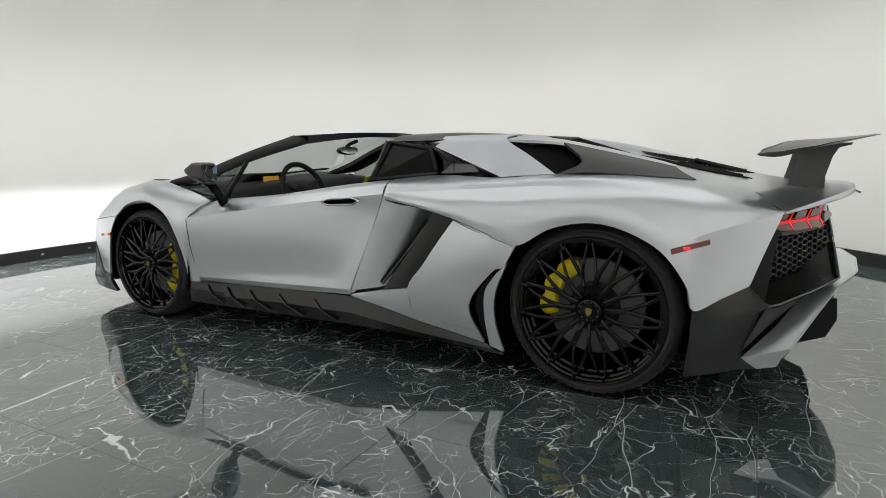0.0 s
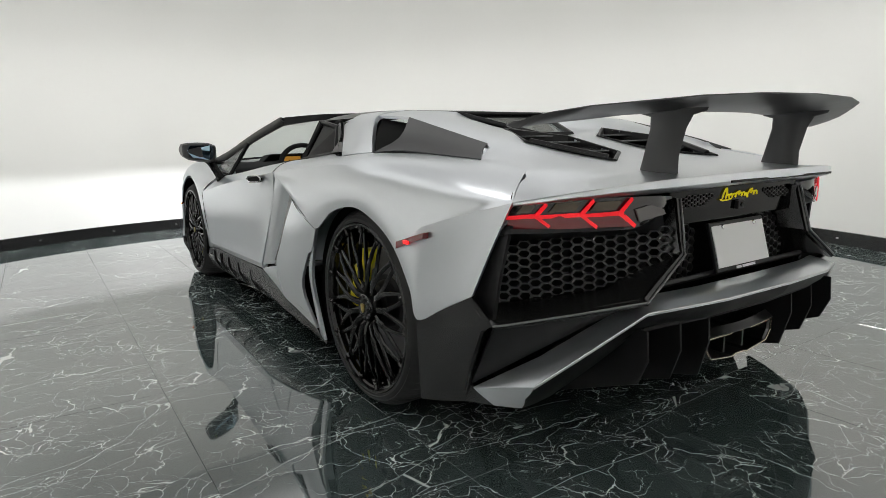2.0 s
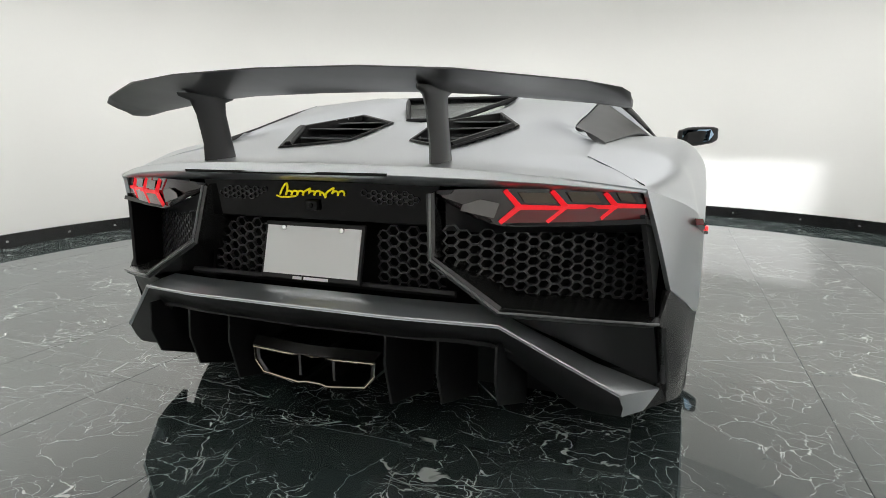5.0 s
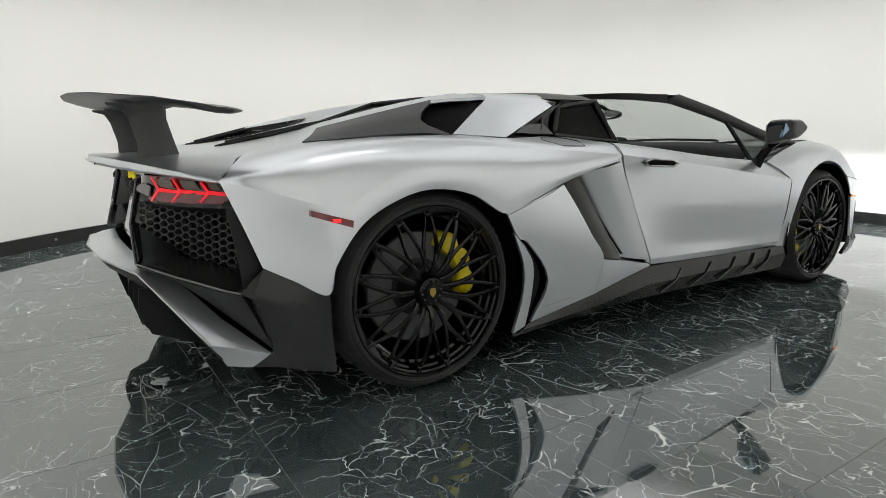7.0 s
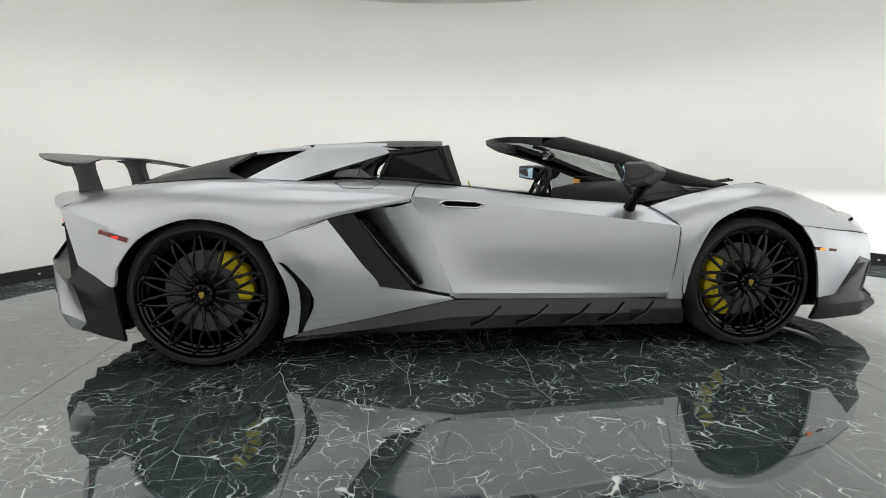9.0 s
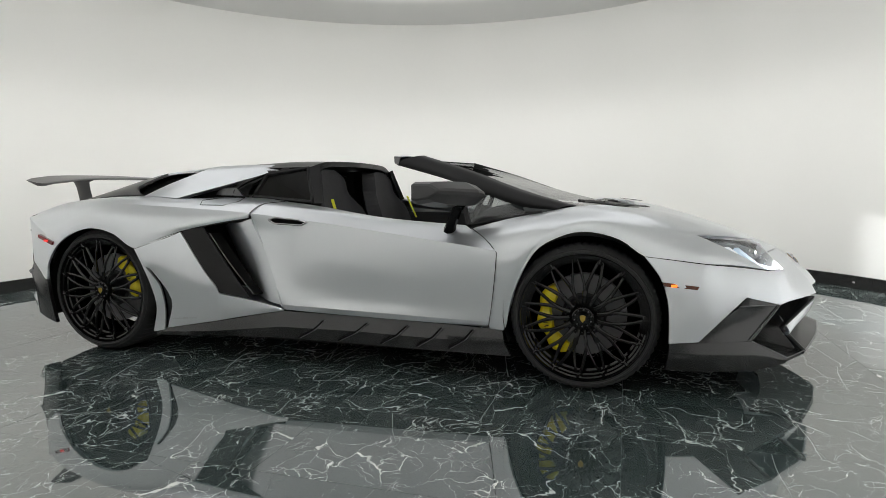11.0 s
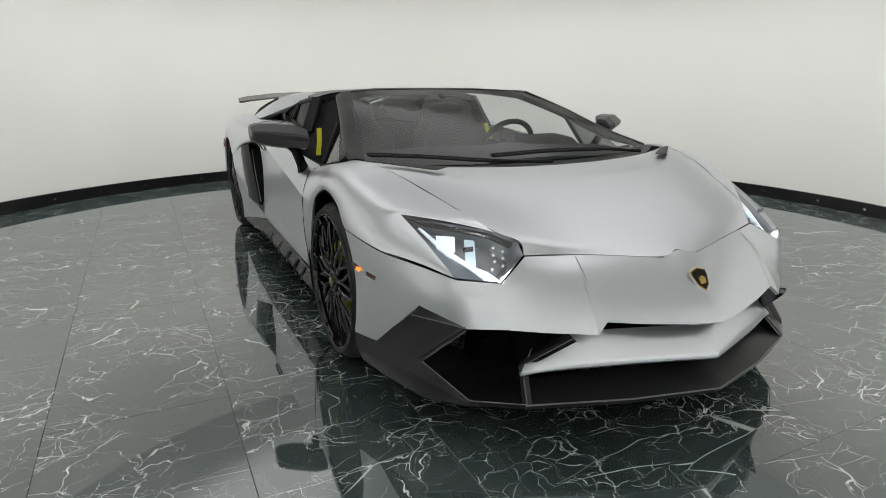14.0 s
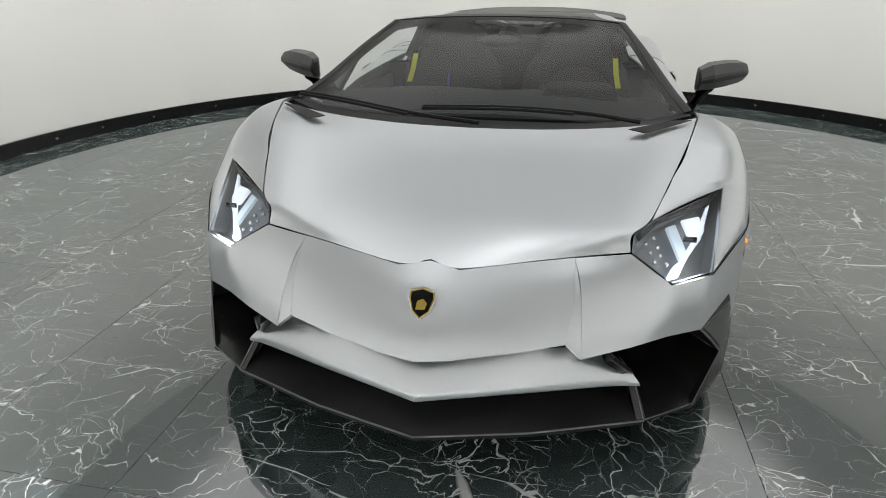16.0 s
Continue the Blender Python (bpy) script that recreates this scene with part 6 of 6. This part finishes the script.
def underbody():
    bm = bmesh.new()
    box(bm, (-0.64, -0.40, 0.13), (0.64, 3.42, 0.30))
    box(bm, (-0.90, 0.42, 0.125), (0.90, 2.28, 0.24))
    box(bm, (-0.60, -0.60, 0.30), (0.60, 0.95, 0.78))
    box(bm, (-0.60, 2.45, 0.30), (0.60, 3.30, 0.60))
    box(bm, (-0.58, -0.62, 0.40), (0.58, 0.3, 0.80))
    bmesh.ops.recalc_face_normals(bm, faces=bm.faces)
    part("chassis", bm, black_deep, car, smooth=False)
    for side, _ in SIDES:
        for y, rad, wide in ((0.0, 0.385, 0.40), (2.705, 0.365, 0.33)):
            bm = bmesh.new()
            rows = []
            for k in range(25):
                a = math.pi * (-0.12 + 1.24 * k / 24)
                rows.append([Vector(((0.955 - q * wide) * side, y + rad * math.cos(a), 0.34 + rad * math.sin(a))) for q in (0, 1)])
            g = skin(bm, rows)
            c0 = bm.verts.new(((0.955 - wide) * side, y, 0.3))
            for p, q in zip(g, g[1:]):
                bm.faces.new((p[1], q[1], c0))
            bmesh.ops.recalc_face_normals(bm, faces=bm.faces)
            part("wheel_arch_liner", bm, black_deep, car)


def cabin():
    bm = bmesh.new()
    # tub: floor, sides and bulkhead behind the seats
    box(bm, (-0.78, 1.0, 0.24), (0.78, 2.5, 0.28))
    box(bm, (-0.56, 0.96, 0.28), (0.56, 1.02, 0.87))
    for s in (-1, 1):
        box(bm, (s * 0.43 - 0.15, 0.96, 0.87), (s * 0.43 + 0.15, 1.02, 1.04))
    for s in (-1, 1):
        box(bm, (s * 0.80 - 0.02, 1.2, 0.26), (s * 0.80 + 0.02, 2.35, 0.735))
    box(bm, (-0.13, 1.1, 0.28), (0.13, 2.4, 0.56))
    bmesh.ops.recalc_face_normals(bm, faces=bm.faces)
    part("cabin_tub", bm, alcantara, car, "black cabin lining", smooth=False, bevel=0.01)
    hoop = [[(0.56, 1.13, 0.86), (0.54, 1.16, 0.99), (0.46, 1.18, 1.058), (0.25, 1.19, 1.080), (0.0, 1.19, 1.084)], [(0.56, 1.03, 0.86), (0.54, 1.05, 0.99), (0.46, 1.06, 1.065), (0.25, 1.06, 1.078), (0.0, 1.06, 1.078)]]
    panel("roll_hoop", hoop, black_satin, car, nu=3, nv=5, out=(0, 1, 0.3), both=True, thick=0.02)
    dash = [
        [(0, 2.72, 0.79), (0.35, 2.70, 0.79), (0.72, 2.58, 0.79)],
        [(0, 2.45, 0.825), (0.35, 2.44, 0.825), (0.76, 2.38, 0.80)],
        [(0, 2.22, 0.815), (0.35, 2.22, 0.82), (0.78, 2.2, 0.78)],
        [(0, 2.12, 0.76), (0.35, 2.13, 0.77), (0.78, 2.14, 0.74)],
        [(0, 2.12, 0.55), (0.35, 2.15, 0.55), (0.78, 2.18, 0.55)],
        [(0, 2.25, 0.35), (0.35, 2.3, 0.35), (0.78, 2.3, 0.35)],
    ]
    panel("dashboard", dash, seat_suede, car, nu=4, nv=5, out=(0, -0.5, 1), both=True, thick=0.01, label="black dashboard under the windscreen")
    bm = bmesh.new()
    prism(bm, [(-0.56, 2.30, 0.80), (-0.52, 2.22, 0.865), (-0.24, 2.22, 0.865), (-0.20, 2.30, 0.80)], (0, 0.16, -0.01))
    bmesh.ops.recalc_face_normals(bm, faces=bm.faces)
    pod = part("instrument_pod", bm, alcantara, car, "hooded instrument pod", smooth=False, bevel=0.012)
    bm = box(bmesh.new(), (-0.445, 2.205, 0.765), (-0.315, 2.215, 0.845))
    bmesh.ops.recalc_face_normals(bm, faces=bm.faces)
    disp = part("display", bm, amber_display, pod, "amber lit driver display", smooth=False)
    txt = bpy.data.curves.new("gear_letter", "FONT")
    txt.body, txt.size, txt.extrude, txt.align_x = "N", 0.06, 0.001, "CENTER"
    txt.materials.append(black_deep)
    t = new("gear_letter", txt)
    t.parent = disp
    t.matrix_basis = pose(-0.38, 2.203, 0.78, 90)
    # steering wheel
    s = tagged(new("steering_wheel"), "black suede steering wheel with a flat bottom")
    s.parent = car
    s.matrix_basis = pose(-0.38, 1.93, 0.76, 66)
    ring = []
    for k in range(40):
        a = k * math.tau / 40
        ring.append((0.175 * math.cos(a), max(0.175 * math.sin(a), -0.135), 0))
    part("wheel_rim", tube(bmesh.new(), ring, 0.016, 8, closed=True), alcantara, s)
    bm = bmesh.new()
    for a in (20, 160, 270):
        tube(bm, [(0.04 * math.cos(radians(a)), 0.04 * math.sin(radians(a)), -0.02), (0.16 * math.cos(radians(a)), 0.13 * math.sin(radians(a)) if a == 270 else 0.16 * math.sin(radians(a)), 0)], [0.03, 0.014], 8, squash=0.5)
    part("wheel_spokes", bm, black_satin, s)
    bm = bmesh.new()
    bmesh.ops.create_uvsphere(bm, u_segments=20, v_segments=10, radius=0.06)
    bmesh.ops.scale(bm, verts=bm.verts, vec=(1, 0.85, 0.4))
    bmesh.ops.translate(bm, verts=bm.verts, vec=(0, 0, -0.015))
    part("wheel_boss", bm, alcantara, s)
    # seats
    for x, belt in ((-0.38, -1), (0.38, 1)):
        seat = tagged(new("seat"), "black suede bucket seat with an upright back")
        seat.parent = car
        seat.matrix_basis = pose(x, 0, 0)
        back = [
            [(-0.24, 1.36, 0.42), (-0.17, 1.31, 0.42), (0, 1.29, 0.42), (0.17, 1.31, 0.42), (0.24, 1.36, 0.42)],
            [(-0.26, 1.34, 0.60), (-0.18, 1.27, 0.60), (0, 1.25, 0.60), (0.18, 1.27, 0.60), (0.26, 1.34, 0.60)],
            [(-0.25, 1.28, 0.78), (-0.17, 1.23, 0.78), (0, 1.21, 0.78), (0.17, 1.23, 0.78), (0.25, 1.28, 0.78)],
            [(-0.17, 1.22, 0.88), (-0.13, 1.20, 0.88), (0, 1.19, 0.88), (0.13, 1.20, 0.88), (0.17, 1.22, 0.88)],
            [(-0.14, 1.20, 0.98), (-0.11, 1.185, 0.98), (0, 1.175, 0.98), (0.11, 1.185, 0.98), (0.14, 1.20, 0.98)],
            [(-0.08, 1.17, 1.03), (-0.06, 1.165, 1.033), (0, 1.16, 1.035), (0.06, 1.165, 1.033), (0.08, 1.17, 1.03)],
        ]
        panel("backrest", back, seat_suede, seat, nu=4, nv=4, out=(0, 1, 0), thick=0.09)
        cush = [[(-0.25, 1.30, 0.46), (-0.15, 1.30, 0.42), (0, 1.30, 0.41), (0.15, 1.30, 0.42), (0.25, 1.30, 0.46)], [(-0.26, 1.75, 0.48), (-0.15, 1.78, 0.46), (0, 1.78, 0.46), (0.15, 1.78, 0.46), (0.26, 1.75, 0.48)]]
        panel("cushion", cush, seat_suede, seat, nu=5, nv=4, out=(0, 0, 1), thick=0.1)
        bm = bmesh.new()
        prism(bm, [(belt * 0.205, 1.30, 0.86), (belt * 0.235, 1.30, 0.86), (belt * 0.245, 1.33, 0.78), (belt * 0.265, 1.36, 0.70), (belt * 0.235, 1.36, 0.70), (belt * 0.215, 1.33, 0.78)], (0, 0.003, 0.002))
        bmesh.ops.recalc_face_normals(bm, faces=bm.faces)
        part("seat_belt", bm, belt_yellow, seat, "bright yellow seat belt", smooth=False)
    # inside mirror
    m = tagged(new("inside_mirror"), "small black inside mirror under the header")
    m.parent = car
    bm = bmesh.new()
    bmesh.ops.create_uvsphere(bm, u_segments=24, v_segments=12, radius=0.5)
    bmesh.ops.scale(bm, verts=bm.verts, vec=(0.22, 0.05, 0.06))
    part("mirror_shell", bm, mirror_grey, m, matrix=pose(0.02, 1.90, 1.0, -8))
    bm = bmesh.new()
    prism(bm, [(0.098 * math.cos(k * math.tau / 20), -0.018 - 0.006 * (1 - abs(math.cos(k * math.tau / 20))), 0.026 * math.sin(k * math.tau / 20)) for k in range(20)], (0, -0.004, 0))
    bmesh.ops.recalc_face_normals(bm, faces=bm.faces)
    part("mirror_face", bm, chrome, m, smooth=False, matrix=pose(0.02, 1.90, 1.0, -8))
    part("mirror_stem", tube(bmesh.new(), [(0.02, 1.91, 1.02), (0.01, 1.86, 1.045), (0.0, 1.80, 1.06)], 0.012, 8), black_satin, m)


amber_display = emitter("amber_display_glow", (0.70, 0.34, 0.05), 0.22)
belt_yellow = noise_rough(material("yellow_webbing", (0.70, 0.68, 0.02), 0.7), 60, 0.6, 0.8)

underbody()
rear_deck()
roof()
windscreen()
rear_bumper()
rear_wing()
crest()
cabin()
for side, _ in SIDES:
    mirror(side)
    headlight(side)
    markers(side)


def front_details(side):
    """Painted highlights on the splitter and intake edges, and honeycomb deep in the front intakes."""
    f = (lambda p: Vector(p)) if side > 0 else flip_x
    edge = [(0.0, 3.8725, 0.184), (0.3, 3.7895, 0.177), (0.613, 3.6635, 0.167)]
    part("splitter_edge", tube(bmesh.new(), [f(p) for p in straight(edge, 13)], 0.0028, 6), carbon_highlight, car)
    edge = [(0.497, 3.724, 0.396), (0.579, 3.580, 0.259), (0.612, 3.664, 0.171)]
    part("strut_rim", tube(bmesh.new(), [f(p) for p in straight(edge, 9)], 0.0020, 6), carbon_highlight, car)
    edge = [(0.866, 3.347, 0.403), (0.815, 3.427, 0.402), (0.749, 3.527, 0.398), (0.802, 3.462, 0.326), (0.851, 3.398, 0.254), (0.759, 3.560, 0.168), (0.612, 3.664, 0.170)]
    part("surround_rim", tube(bmesh.new(), [f(p) for p in straight(edge, 31)], 0.0018, 6), carbon_highlight, car)
    poly = [(0.45, 0.40), (0.715, 0.38), (0.745, 0.24), (0.55, 0.205)]
    hex_grille("intake_grille", poly, lambda x, z: (x, 3.425 - (x - 0.4) * 0.34 - (0.42 - z) * 0.22, z), 0.0125, grille_black, car, side, bar=0.22, label="black honeycomb in the front air intake")


def intake_vane(side):
    f = (lambda p: Vector(p)) if side > 0 else flip_x
    vane = [[(0.925, 0.735, 0.69), (0.932, 0.86, 0.53), (0.935, 1.00, 0.37)], [(0.885, 0.775, 0.69), (0.895, 0.90, 0.53), (0.90, 1.035, 0.37)]]
    panel("intake_vane", vane, black_deep, car, side, nu=2, nv=4, out=(0.5, 1, 0.3), thick=0.008)
    part("vane_edge", tube(bmesh.new(), [f((x + 0.002, y - 0.001, z)) for x, y, z in spline(vane[0], 9)], 0.0028, 6), carbon_highlight, car)


def seams(side):
    """Panel gaps, the fuel flap's outline and the small bars on the lower quarter panel."""
    f = (lambda p: Vector(p)) if side > 0 else flip_x
    gap = [(0.768, 3.471, 0.549), (0.839, 3.343, 0.5685), (0.911, 3.202, 0.5865), (0.945, 3.07, 0.6050), (0.9615, 2.96, 0.6185)]
    part("panel_gap", tube(bmesh.new(), [f(p) for p in spline(gap, 17)], 0.0018, 5), black_deep, car)
    tail = [(0.831, -0.638, 0.772), (0.772, -0.585, 0.800), (0.718, -0.541, 0.825)]
    part("panel_gap", tube(bmesh.new(), [f(p) for p in spline(tail, 9)], 0.0014, 5), black_deep, car)
    wing = [(1.003, 0.306, 0.606), (1.001, 0.405, 0.636), (0.993, 0.51, 0.668), (0.982, 0.588, 0.698)]
    part("panel_gap", tube(bmesh.new(), [f(p) for p in spline(wing, 13)], 0.0016, 5), black_deep, car)
    front = [(0.931, 2.2675, 0.266), (0.9585, 2.2975, 0.45), (0.9645, 2.3135, 0.622), (0.938, 2.2645, 0.673), (0.910, 2.2165, 0.706), (0.886, 2.176, 0.729)]
    part("panel_gap", tube(bmesh.new(), [f(p) for p in spline(front[:3], 13)], 0.0016, 5), black_deep, car)
    part("panel_gap", tube(bmesh.new(), [f(p) for p in spline(front[2:], 10)], 0.0016, 5), black_deep, car)
    rear = [(0.7, 1.078, 0.855), (0.77, 1.046, 0.8505), (0.835, 1.0175, 0.8435), (0.885, 1.002, 0.826), (0.924, 0.987, 0.798)]
    part("panel_gap", tube(bmesh.new(), [f(p) for p in spline(rear, 13)], 0.0014, 5), black_deep, car)
    flap = [(0.826, 0.619, 0.864), (0.754, 0.673, 0.875), (0.703, 0.806, 0.876), (0.80, 0.839, 0.858), (0.885, 0.799, 0.838), (0.90, 0.662, 0.841)]
    if side > 0:
        part("fuel_flap_gap", tube(bmesh.new(), straight([Vector(p) for p in flap + flap[:1]], 31)[:-1], 0.0016, 5, closed=True), black_deep, car, "outline of the fuel flap on the shoulder")
    for y0, y1, z, w in ((0.50, 0.56, 0.219, 0.004), (0.565, 0.60, 0.222, 0.007), (0.605, 0.66, 0.226, 0.005)):
        bm = bmesh.new()
        prism(bm, [f(p) for p in ((0.9705, y0, z), (0.9705, y1, z + 0.003), (0.972, y1 + 0.004, z + 0.003 + w), (0.972, y0 + 0.004, z + w))], f((0.0015, 0, 0)))
        bmesh.ops.recalc_face_normals(bm, faces=bm.faces)
        part("small_badge_bar", bm, highlight_badge_grey, car, smooth=False)


for side, _ in SIDES:
    seams(side)
    front_details(side)
    intake_vane(side)
bm = box(bmesh.new(), (0.374, 1.345, 0.66), (0.39, 1.35, 0.75))
bmesh.ops.recalc_face_normals(bm, faces=bm.faces)
part("seat_tag", bm, material("blue_woven_tag", (0.10, 0.09, 0.45), 0.7), car, "small blue tag hanging on the seat", smooth=False, bevel=0.001)

floor_tiles()
